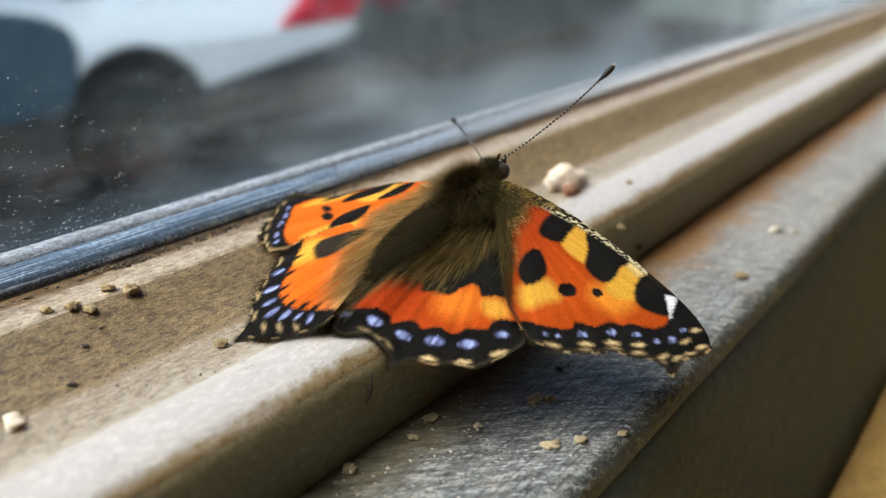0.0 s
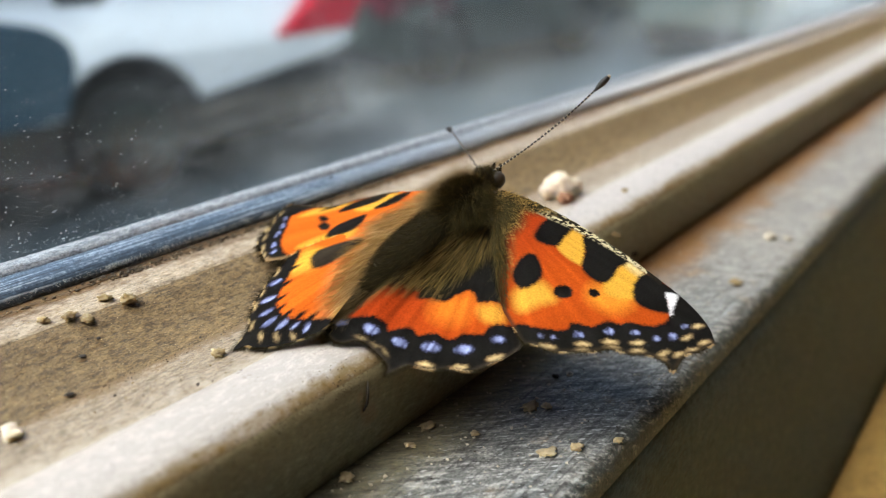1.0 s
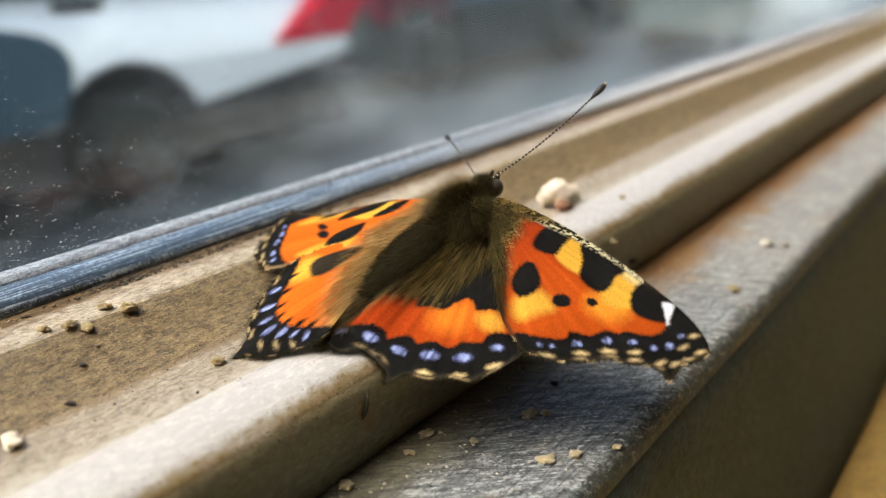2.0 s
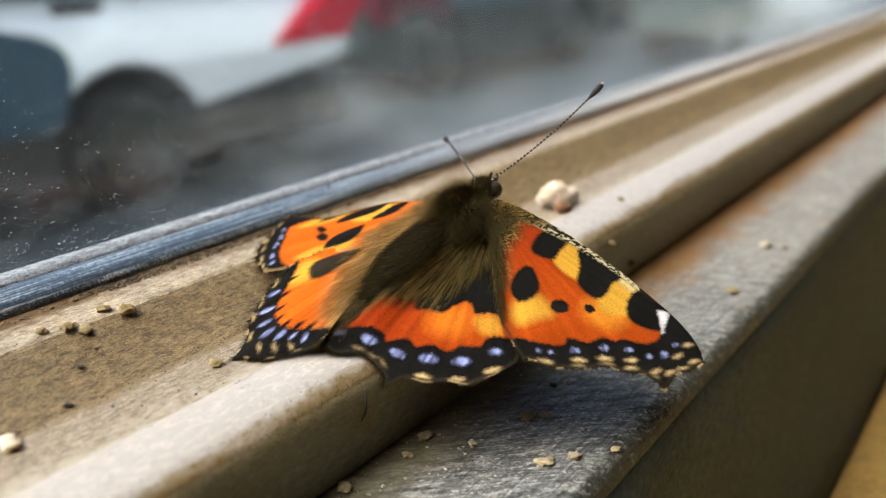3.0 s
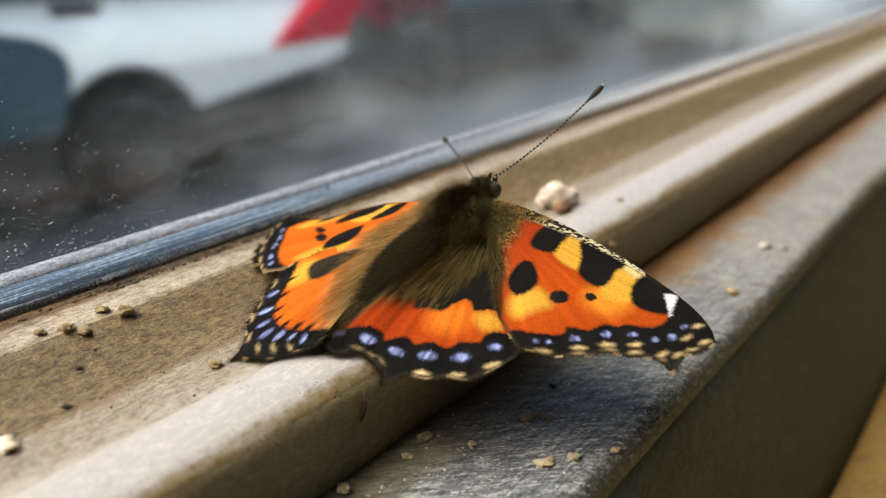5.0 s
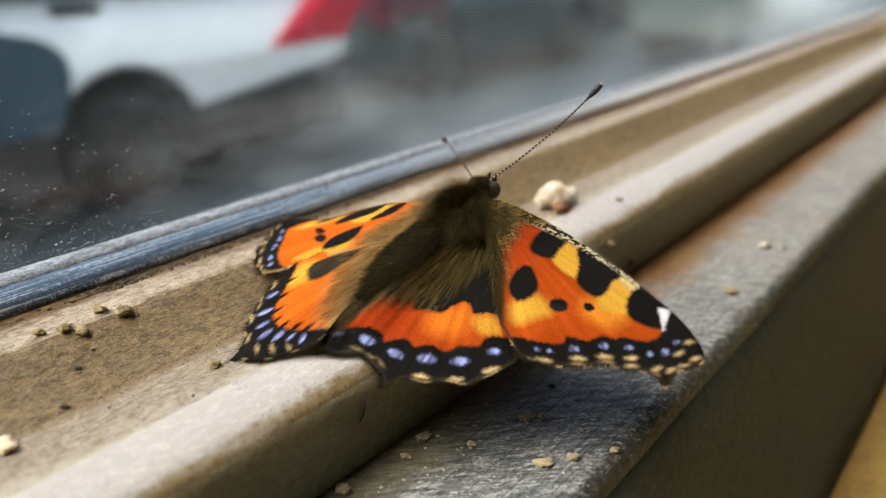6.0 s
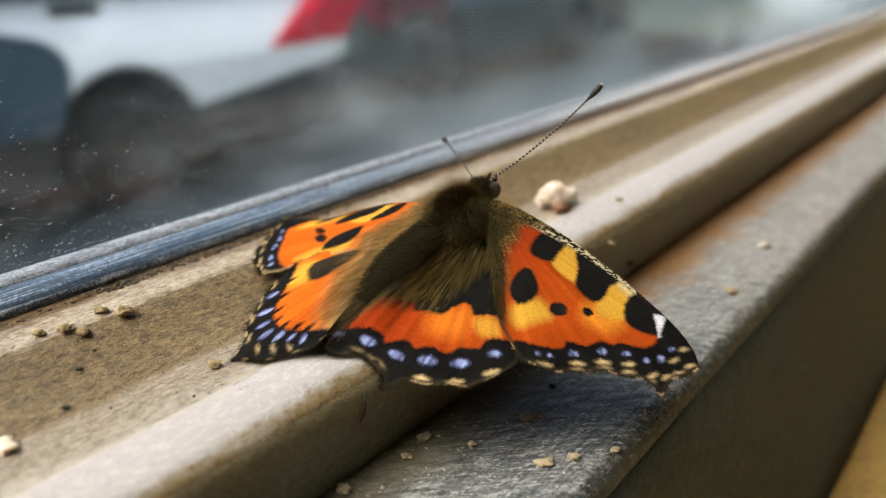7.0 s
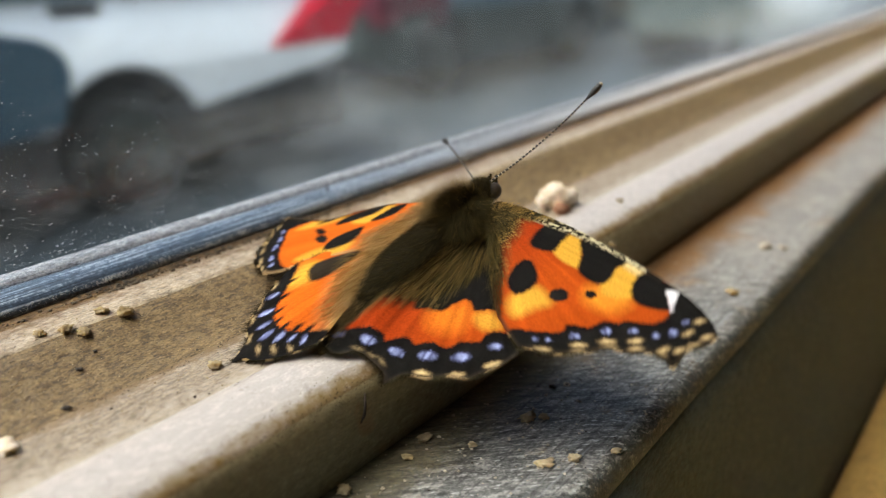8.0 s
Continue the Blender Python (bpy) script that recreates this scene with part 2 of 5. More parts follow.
M_DARKFUR = hair_material("abdomen_fur", (0.008, 0.006, 0.003), (0.055, 0.042, 0.016))
M_BROWNFUR = hair_material("brown_down", (0.012, 0.008, 0.003), (0.34, 0.195, 0.055))
M_PALEFUR = hair_material("pale_fringe", (0.36, 0.245, 0.11), (0.66, 0.48, 0.25))
M_BODY = plain("chitin", (0.018, 0.013, 0.005), 0.95, 0, 0.3, 2000.0)
M_BODY.node_tree.nodes["Principled BSDF"].inputs["Specular IOR Level"].default_value = 0.08
M_EYE = plain("eye", (0.030, 0.020, 0.012), 0.5, 0, 0.3, 3000.0)
M_BRISTLE = hair_material("bristles", (0.014, 0.024, 0.022), (0.12, 0.16, 0.15))
M_LINT = hair_material("lint", (0.25, 0.26, 0.26), (0.60, 0.62, 0.63))
M_BLACK = plain("antenna_black", (0.012, 0.011, 0.01), 0.5, 0, 0.3, 3000.0)
M_PALE = plain("antenna_pale", (0.55, 0.47, 0.34), 0.6, 0, 0.2, 3000.0)
M_CRUMB = plain("crumb_tan", (0.23, 0.17, 0.082), 0.85, 0, 0.35, 1800.0)
M_CRUMB_SAND = plain("crumb_sand", (0.38, 0.30, 0.175), 0.85, 0, 0.3, 1500.0)
M_CRUMB_PALE = plain("crumb_pale", (0.56, 0.47, 0.36), 0.8, 0, 0.2, 900.0)
for crumb_mat in (M_CRUMB_PALE, M_CRUMB, M_CRUMB_SAND):
    cb = crumb_mat.node_tree.nodes["Principled BSDF"]
    cb.inputs["Subsurface Weight"].default_value = 0.5
    cb.inputs["Subsurface Radius"].default_value = (0.0012, 0.0009, 0.0005)
    cb.inputs["Subsurface Scale"].default_value = 1.0
M_CRUMB_DARK = plain("crumb_dark", (0.035, 0.026, 0.018), 0.8, 0, 0.4, 1800.0)
M_CRUMB_BROWN = plain("crumb_brown", (0.20, 0.09, 0.045), 0.8, 0, 0.35, 1500.0)
M_GRIT = plain("grit", (0.40, 0.35, 0.27), 0.85, 0, 0.4, 900.0)
M_EDGE = plain("edge_fluff", (0.035, 0.045, 0.042), 0.9, 0, 0.4, 900.0)
M_BEADGRIT = plain("worn_grain", (0.46, 0.36, 0.2), 0.8, 0, 0.3, 900.0)
M_SPECK = hair_material("glass_speck", (0.12, 0.15, 0.17), (0.42, 0.48, 0.53))
M_WALL = plain("room_plaster", (0.82, 0.81, 0.78), 0.9, 0, 0.08, 6.0)
M_FLOOR = plain("room_floor", (0.52, 0.47, 0.38), 0.6, 0, 0.2, 8.0)
M_ROAD = plain("wet_asphalt", (0.046, 0.056, 0.062), 0.32, 0, 0.25, 3.0)
M_PAVE = plain("paving", (0.10, 0.105, 0.105), 0.85, 0, 0.2, 4.0)
M_SILVER = plain("white_car_paint", (0.86, 0.87, 0.89), 0.2, 0.0, 0.03, 3.0)
M_STEEL = plain("blue_grey_car_paint", (0.028, 0.072, 0.108), 0.25, 0.2, 0.1, 3.0)
M_MAROON = plain("dark_car_paint", (0.030, 0.040, 0.037), 0.3, 0.1, 0.1, 3.0)
M_WINE = plain("wine_paint", (0.115, 0.008, 0.022), 0.3, 0, 0.1, 3.0)
M_VAN = plain("white_van_paint", (0.88, 0.88, 0.86), 0.2, 0, 0.04, 3.0)
M_TYRE = plain("tyre_rubber", (0.018, 0.018, 0.017), 0.8, 0, 0.2, 30.0)
M_RIM = plain("rim_metal", (0.026, 0.030, 0.025), 0.7, 0.0, 0.2, 30.0)
M_TAIL = plain("tail_lamp_red", (0.60, 0.004, 0.028), 0.5, 0, 0.1, 10.0)
M_TAIL.node_tree.nodes["Principled BSDF"].inputs["Specular IOR Level"].default_value = 0.15
# base colour lifted to pale blue: the sky's reflection is painted in
M_SKYGLASS = plain("sky_toned_glass", (0.20, 0.26, 0.30), 0.06, 0, 0.1, 3.0)
M_TRIM = plain("black_plastic", (0.025, 0.025, 0.027), 0.6, 0, 0.2, 20.0)
M_FACADE = plain("white_plaster", (0.74, 0.73, 0.70), 0.9, 0, 0.06, 2.0)
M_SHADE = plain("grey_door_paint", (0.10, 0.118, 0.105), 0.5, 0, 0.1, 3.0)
M_OCHRE = plain("brown_car_paint", (0.085, 0.055, 0.022), 0.4, 0, 0.1, 3.0)
M_HOUSE = plain("far_plaster", (0.30, 0.31, 0.29), 0.9, 0, 0.15, 1.0)
M_BROWN = plain("brown_shutter", (0.12, 0.075, 0.04), 0.7, 0, 0.2, 3.0)
M_ROOF = plain("roof_tiles", (0.16, 0.08, 0.06), 0.85, 0, 0.25, 4.0)


# ---------------------------------------------------------------- builders
def mesh_of(name, verts, faces, scale=1.0, smooth=False):
    me = bpy.data.meshes.new(name)
    v = np.asarray(verts, float) * scale
    me.from_pydata(v.tolist(), [], [list(f) for f in faces])
    if smooth:
        me.polygons.foreach_set("use_smooth", [True] * len(me.polygons))
    me.update()
    return me


def part(name, me, material, parent=None, label=""):
    """Links a mesh (or a bmesh) as one object, under a thing if one is given."""
    if isinstance(me, bmesh.types.BMesh):
        bm, me = me, bpy.data.meshes.new(name)
        bm.to_mesh(me)
        bm.free()
    if material and not me.materials:
        me.materials.append(material)
    ob = new(name, me)
    ob.parent = parent
    return tagged(ob, label)


def thing(name, m, label, category, group="", kind=""):
    ob = new(name)
    ob.empty_display_size = 0.01
    ob.matrix_basis = m
    return tagged(ob, label, category, group, kind)


def box(x0, x1, y0, y1, z0, z1, bevel=0.0):
    bm = bmesh.new()
    bmesh.ops.create_cube(bm, size=1)
    for v in bm.verts:
        v.co = Vector(((x0 + x1) / 2 + v.co.x * (x1 - x0), (y0 + y1) / 2 + v.co.y * (y1 - y0), (z0 + z1) / 2 + v.co.z * (z1 - z0)))
    if bevel:
        bmesh.ops.bevel(bm, geom=bm.edges[:], offset=bevel, segments=2, affect="EDGES")
    return bm


def revolve(rings, sides=24):
    """A body of revolution about y: rings of (y, rx, rz, cx, cz)."""
    verts, faces = [], []
    for y, rx, rz, cx, cz in rings:
        for k in range(sides):
            a = 2 * math.pi * k / sides
            verts.append((cx + rx * math.cos(a), y, cz + rz * math.sin(a)))
    for i in range(len(rings) - 1):
        for k in range(sides):
            a, b = i * sides + k, i * sides + (k + 1) % sides
            faces.append((a, a + sides, b + sides, b))
    faces.append(tuple(range(sides)))
    faces.append(tuple(reversed(range((len(rings) - 1) * sides, len(rings) * sides))))
    return verts, faces


def tube(path, radii, sides=8):
    """A round tube through points, with a radius at each."""
    verts, faces = [], []
    pts = [Vector(p) for p in path]
    for i, p in enumerate(pts):
        d = (pts[min(i + 1, len(pts) - 1)] - pts[max(i - 1, 0)]).normalized()
        q = d.to_track_quat("Z", "Y")
        for k in range(sides):
            a = 2 * math.pi * k / sides
            verts.append(p + q @ Vector((math.cos(a) * radii[i], math.sin(a) * radii[i], 0)))
    for i in range(len(pts) - 1):
        for k in range(sides):
            a, b = i * sides + k, i * sides + (k + 1) % sides
            faces.append((a, b, b + sides, a + sides))
    faces.append(tuple(reversed(range(sides))))
    faces.append(tuple(range((len(pts) - 1) * sides, len(pts) * sides)))
    return [tuple(v) for v in verts], faces


def curve_through(pts, steps=8, closed=True):
    """A smooth line through control points."""
    p = np.asarray(pts, float)
    n = len(p)
    out = []
    for i in range(n if closed else n - 1):
        if closed:
            a, b, c, d = p[i - 1], p[i], p[(i + 1) % n], p[(i + 2) % n]
        else:
            a, b, c, d = p[max(i - 1, 0)], p[i], p[i + 1], p[min(i + 2, n - 1)]
        for k in range(steps):
            t = k / steps
            out.append(0.5 * (2 * b + (c - a) * t + (2 * a - 5 * b + 4 * c - d) * t * t + (3 * b - a - 3 * c + d) * t ** 3))
    if not closed:
        out.append(p[-1])
    return np.array(out)


def inside(pts, poly):
    """Signed distance of points to a polygon, positive within."""
    P, A = np.asarray(pts, float), np.asarray(poly, float)
    B = np.roll(A, -1, 0)
    best = np.full(len(P), 1e9)
    odd = np.zeros(len(P), bool)
    for a, b in zip(A, B):
        e = b - a
        w = P - a
        t = np.clip((w @ e) / max(e @ e, 1e-12), 0, 1)
        best = np.minimum(best, np.hypot(*(w - t[:, None] * e).T))
        cross = (a[1] > P[:, 1]) != (b[1] > P[:, 1])
        with np.errstate(divide="ignore", invalid="ignore"):
            xi = a[0] + (P[:, 1] - a[1]) * e[0] / (e[1] if e[1] else 1e-12)
        odd ^= cross & (P[:, 0] < xi)
    return np.where(odd, best, -best)


def extrude_x(profile, x0, x1, step=2.0, wave=0.0, seed=0.0):
    """A closed (y, z) profile in mm, swept along x, with a slight waviness."""
    xs = np.arange(x0, x1 + step * 0.5, step)
    n = len(profile)
    verts = []
    for x in xs:
        for k, (y, z) in enumerate(profile):
            d = wave * noise.noise((x * 0.05 + seed, y * 0.3, z * 0.3)) + wave * 0.5 * noise.noise((x * 0.35 + seed, y * 0.8, z * 0.8))
            verts.append((x, y + d * 0.5, z + d))
    faces = []
    for i in range(len(xs) - 1):
        for k in range(n):
            a, b = i * n + k, i * n + (k + 1) % n
            faces.append((a, b, b + n, a + n))
    faces.append(tuple(reversed(range(n))))
    faces.append(tuple(range((len(xs) - 1) * n, len(xs) * n)))
    return verts, faces


def rail(name, profile, material, parent, label="", wave=0.06, x0=-600.0, x1=900.0, step=2.0, seed=0.0):
    v, f = extrude_x(profile, x0, x1, step, wave, seed)
    me = mesh_of(name, v, f, MM, True)
    ob = part(name, me, material, parent, label)
    me.set_sharp_from_angle(angle=radians(50))
    return ob


# ---------------------------------------------------------------- window
window = thing("window_1", Matrix.Identity(4), "old cream window frame with dusty glass", "window", kind="structure")

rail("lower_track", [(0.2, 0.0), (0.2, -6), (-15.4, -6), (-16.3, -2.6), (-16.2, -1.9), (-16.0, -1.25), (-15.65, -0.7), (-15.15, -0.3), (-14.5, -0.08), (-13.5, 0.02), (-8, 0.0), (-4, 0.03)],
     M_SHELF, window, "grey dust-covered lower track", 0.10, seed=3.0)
rail("rail_face", [(-0.05, -5), (-0.05, 3.0), (-0.03, 5.4), (0.06, 6.3), (0.30, 7.02), (0.62, 7.42), (0.8, 7.4), (1.2, 7.0), (3.0, 7.2), (3.0, -5)], M_FACE_SHADE, window, "face of the rail, its shade put into brownish paint", 0.06, seed=5.0)
rail("ridge", [(0.2, 6.3), (0.42, 7.1), (0.62, 7.48), (1.0, 7.86), (1.7, 8.22), (3.0, 8.42), (4.6, 8.5), (6.0, 8.45), (7.1, 8.25), (7.5, 7.9), (7.5, 4.5), (0.8, 4.5)],
     M_RIDGE, window, "white rounded rail, worn shiny", 0.04, seed=7.0)
rail("ledge", [(7.3, 5.0), (7.3, 8.06), (9.0, 7.9), (11.0, 7.72), (13.0, 7.55), (14.6, 7.46), (14.6, 5.0)], M_DUSTY, window, "cream ledge under dust", 0.07, seed=9.0)
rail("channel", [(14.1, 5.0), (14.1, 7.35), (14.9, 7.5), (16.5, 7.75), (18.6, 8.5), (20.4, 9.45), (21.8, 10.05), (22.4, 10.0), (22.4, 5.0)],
     M_CHANNEL, window, "grimy channel, brown with painted-in shade", 0.07, seed=11.0)
rail("bead", [(21.6, 6.0), (21.6, 9.75), (21.9, 10.12), (22.8, 10.28), (25.6, 10.22), (26.8, 10.1), (27.2, 9.7), (27.2, 6.0)], M_BEAD, window, "cream glazing bead, scuffed", 0.05, seed=13.0)
rail("recess", [(27.0, 5.5), (27.0, 10.0), (27.6, 9.9), (28.5, 9.8), (30.0, 9.8), (30.0, 5.5)], M_GAP, window, "grimy gap, gasket shadow put into its brown", 0.06, seed=15.0)
rail("gasket", [(28.9, 8.0), (28.7, 10.0), (28.85, 10.6), (29.6, 11.15), (30.9, 11.68), (31.2, 11.6), (31.6, 10.8), (31.6, 8.0)],
     M_GASKET, window, "blue-grey rubber gasket, streaked", 0.05, seed=17.0)
rail("gasket_lip", [(31.3, 8.0), (31.25, 11.4), (31.5, 11.95), (32.2, 12.3), (32.75, 12.35), (32.95, 12.0), (32.95, 8.0)],
     M_LIP, window, "pale dusty lip of the gasket", 0.05, seed=18.0)
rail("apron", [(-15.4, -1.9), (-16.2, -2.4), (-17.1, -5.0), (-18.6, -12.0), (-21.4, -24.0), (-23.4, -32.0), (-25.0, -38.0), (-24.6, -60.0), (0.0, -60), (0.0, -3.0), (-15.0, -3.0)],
     M_APRON, window, "grimy inner face of the frame, shade put into dark paint", 0.12, seed=19.0)
rail("outer_sill", [(33.0, 9.4), (33.0, -60), (62, -60), (62, -6), (36.5, 9.0)], M_TRIM, window, "dark outer sill", 0.0, step=50.0)

pane = part("pane", box(-0.6, 0.9, 0.0330, 0.0360, 0.0095, 1.20), M_GLASS, window, "dusty window glass with specks")
pane.visible_shadow = False
part("jamb", box(-0.66, -0.601, -0.016, 0.06, -0.06, 1.26, 0.003), M_BEAD, window)
part("jamb", box(0.901, 0.96, -0.016, 0.06, -0.06, 1.26, 0.003), M_BEAD, window)
part("head", box(-0.6, 0.9, -0.016, 0.06, 1.20, 1.26, 0.003), M_BEAD, window)

board = part("sill_board", box(-0.7, 1.0, -0.22, -0.0249, -0.060, -0.0380, 0.0015), M_BOARD)
tagged(board, "ochre wooden sill board below the window frame", "window sill", kind="structure")

# room behind the camera
FLOOR_Z, CEIL_Z = -0.92, 1.55
for nm, b in (
    ("wall_window_below", (-1.6, 2.4, 0.001, 0.07, FLOOR_Z, -0.0605)),
    ("wall_window_above", (-1.6, 2.4, 0.001, 0.07, 1.261, CEIL_Z)),
    ("wall_window_west", (-1.6, -0.661, 0.001, 0.07, -0.0604, 1.2609)),
    ("wall_window_east", (0.961, 2.4, 0.001, 0.07, -0.0604, 1.2609)),
    ("wall_west", (-1.75, -1.601, -3.2, 0.07, FLOOR_Z, CEIL_Z)),
    ("wall_east", (2.401, 2.55, -3.2, 0.07, FLOOR_Z, CEIL_Z)),
    ("wall_back", (-1.6, 2.4, -3.35, -3.201, FLOOR_Z, CEIL_Z)),
):
    tagged(part(nm, box(*b), M_WALL), "plain plastered room wall", "wall", kind="structure")
tagged(part("floor", box(-1.75, 2.55, -3.35, 0.07, FLOOR_Z - 0.15, FLOOR_Z - 0.001), M_FLOOR), "brown room floor", "floor", kind="structure")
tagged(part("ceiling", box(-1.75, 2.55, -3.35, 0.07, CEIL_Z + 0.001, CEIL_Z + 0.15), M_WALL), "plain room ceiling", "ceiling", kind="structure")

# ---------------------------------------------------------------- street
ROAD_Z = -1.27
for nm, b in (
    ("facade_west", (-16, -1.7505, -0.1, 0.07, ROAD_Z, 5.5)),
    ("facade_east", (2.5505, 22, -0.1, 0.07, ROAD_Z, 5.5)),
    ("facade_above", (-1.75, 2.55, -0.1, 0.07, CEIL_Z + 0.151, 5.5)),
    ("facade_below", (-1.75, 2.55, -0.1, 0.07, ROAD_Z, FLOOR_Z - 0.151)),
):
    tagged(part(nm, box(*b), M_FACADE), "plain white rendered outer wall", "wall", kind="structure")
tagged(part("ground", box(-400, 400, 0.071, 800, ROAD_Z - 0.3, ROAD_Z), M_ROAD), "grey asphalt street", "street", kind="structure")
tagged(part("pavement", box(-60, 80, 0.071, 2.1, ROAD_Z + 0.004, ROAD_Z + 0.11, 0.02), M_PAVE), "paved walkway with a kerb", "pavement", kind="structure")
tagged(part("pavement", box(-60, 80, 9.6, 11.9, ROAD_Z + 0.004, ROAD_Z + 0.11, 0.02), M_PAVE), "paved walkway with a kerb", "pavement", kind="structure")


def car_shell(length, wheels, arch, sill, top_pts, width, rise=0.46, lift=0.0, belt=0.72, lean=0.46):
    """A car body lofted along its length: upright flanks up to the belt line, leaning inwards above; arches cut into the lower edge."""
    xs = sorted(set(np.linspace(0, length, 60).tolist() + [w + arch * c for w in wheels for c in np.cos(np.linspace(0, math.pi, 25))]))
    rear = max(wheels) + arch
    rings = []
    for x in xs:
        low = sill + lift * max(0.0, (x - rear) / (length - rear))
        low += 0.12 * (max(0.0, 1 - x / 0.15) + max(0.0, 1 - (length - x) / 0.15))
        for w in wheels:
            if abs(x - w) < arch:
                low = max(low, sill + rise - arch + math.sqrt(arch * arch - (x - w) ** 2))
        high = float(np.interp(x, [q[0] for q in top_pts], [q[1] for q in top_pts]))
        knee = min(max(belt, low + 0.02), high - 0.01)
        end = min(x, length - x)
        inset = 0.22 * max(0.0, 1 - end / 0.35) ** 2
        half = [(inset + 0.03, low), (inset, low + 0.02), (inset, knee)]
        half += [(inset + lean * u, knee + (high - knee) * q) for u, q in ((0.08, 0.16), (0.22, 0.38), (0.45, 0.68), (0.7, 0.9), (1.0, 1.0))]
        rings.append([(x, y, z) for y, z in half] + [(x, width - y, z) for y, z in reversed(half)])
    n = len(rings[0])
    verts = [v for ring in rings for v in ring]
    faces = [(i * n + k, i * n + k + 1, (i + 1) * n + k + 1, (i + 1) * n + k) for i in range(len(rings) - 1) for k in range(n - 1)]
    faces += [tuple(range(n)), tuple(reversed(range((len(rings) - 1) * n, len(rings) * n)))]
    bm = bmesh.new()
    vs = [bm.verts.new(v) for v in verts]
    for f in faces:
        bm.faces.new([vs[i] for i in f])
    bmesh.ops.recalc_face_normals(bm, faces=bm.faces)
    return bm


def wheel_parts(parent, x, y, r):
    wheel = new("wheel")
    wheel.parent = parent
    wheel.location = (x, y, r)
    v, f = revolve([(-0.10, r * 0.72, r * 0.72, 0, 0), (-0.11, r * 0.9, r * 0.9, 0, 0), (-0.08, r, r, 0, 0), (0.08, r, r, 0, 0), (0.11, r * 0.9, r * 0.9, 0, 0), (0.10, r * 0.72, r * 0.72, 0, 0)], 32)
    part("tyre", mesh_of("tyre", v, f, 1, True), M_TYRE, wheel, "black rubber tyre")
    v, f = revolve([(-0.115, r * 0.12, r * 0.12, 0, 0), (-0.105, r * 0.3, r * 0.3, 0, 0), (-0.112, r * 0.68, r * 0.68, 0, 0), (0.09, r * 0.7, r * 0.7, 0, 0)], 24)
    part("rim", mesh_of("rim", v, f, 1, True), M_RIM, wheel, "dark wheel rim")


def car(name, m, paint, label, length, wheels, top, roof, width=1.72, sill=0.24, arch=0.36, rise=0.46, lift=0.0, group="parked cars", belt=0.72, lean=0.46, inset=0.12):
    c = thing(name, m, label, "car", group)
    part("body", car_shell(length, wheels, arch, sill, top, width, rise, lift, belt, lean), paint, c)
    lo, hi = roof
    cab = bmesh.new()
    z0, z1 = lo[2] - 0.16, hi[2]
    ring = [(lo[0], inset, z0), (lo[1], inset, z0), (lo[1], width - inset, z0), (lo[0], width - inset, z0),
            (hi[0], inset + 0.18, z1), (hi[1], inset + 0.18, z1), (hi[1], width - inset - 0.18, z1), (hi[0], width - inset - 0.18, z1)]
    vs = [cab.verts.new(p) for p in ring]
    for f in ((0, 1, 5, 4), (1, 2, 6, 5), (2, 3, 7, 6), (3, 0, 4, 7), (4, 5, 6, 7), (3, 2, 1, 0)):
        cab.faces.new([vs[i] for i in f])
    bmesh.ops.bevel(cab, geom=cab.edges[:], offset=0.05, segments=3, affect="EDGES")
    part("windows", cab, M_SKYGLASS, c, "dark car windows")
    part("roof", box(hi[0] + 0.02, hi[1] - 0.02, inset + 0.16, width - inset - 0.16, z1 - 0.01, z1 + 0.035, 0.03), paint, c)
    part("underbody", box(0.3, length - 0.12, 0.16, width - 0.16, 0.16, sill + 0.05), M_TRIM, c, "dark underbody")
    for wx in wheels:
        wheel_parts(c, wx, 0.14, 0.31)
        wheel_parts(c, wx, width - 0.14, 0.31)
    return c


CAR_Y = 3.55
silver = car("parked_car", pose(-0.30, CAR_Y, ROAD_Z), M_SILVER, "white parked car with a red tail lamp", 4.00, (0.55, 2.27),
             [(0.0, 0.78), (0.25, 0.90), (1.2, 1.16), (2.4, 1.26), (3.5, 1.26), (3.70, 1.18), (3.77, 0.78), (3.93, 0.75), (4.00, 0.70)], ((1.0, 3.60, 1.2), (1.7, 3.30, 1.60)), sill=0.47, rise=0.26, arch=0.42, lift=0.19)
lamp = bmesh.new()
lamp_pts = [(3.17, 0.735), (3.77, 0.74), (4.05, 1.15), (3.84, 1.15)]
rows_ = [[lamp.verts.new((x, y, z)) for x, z in lamp_pts] for y in (-0.025, 0.15)]
for quad in (rows_[0], rows_[1][::-1]):
    lamp.faces.new(quad)
for i in range(4):
    j = (i + 1) % 4
    lamp.faces.new((rows_[0][j], rows_[0][i], rows_[1][i], rows_[1][j]))
bmesh.ops.bevel(lamp, geom=lamp.edges[:], offset=0.015, segments=2, affect="EDGES")
part("tail_lamp", lamp, M_TAIL, silver, "tall slanted red tail lamp")
panel = bmesh.new()
rim = curve_through([(0.86, 0.50), (0.86, 0.94), (1.35, 0.95), (1.76, 0.93), (1.95, 0.85), (1.99, 0.72), (1.94, 0.58), (1.86, 0.49), (1.35, 0.48)], 4)
near_, far_ = [[panel.verts.new((x, y, z)) for x, z in rim] for y in (-0.012, 0.12)]
panel.faces.new(near_), panel.faces.new(far_[::-1])
for i in range(len(rim)):
    panel.faces.new((near_[i - 1], far_[i - 1], far_[i], near_[i]))
bmesh.ops.recalc_face_normals(panel, faces=panel.faces)
part("door", panel, M_STEEL, silver, "dark blue-grey door panel")
part("door_handle", box(1.93, 2.18, -0.05, 0.02, 0.985, 1.045, 0.02), M_TRIM, silver, "black door handle")
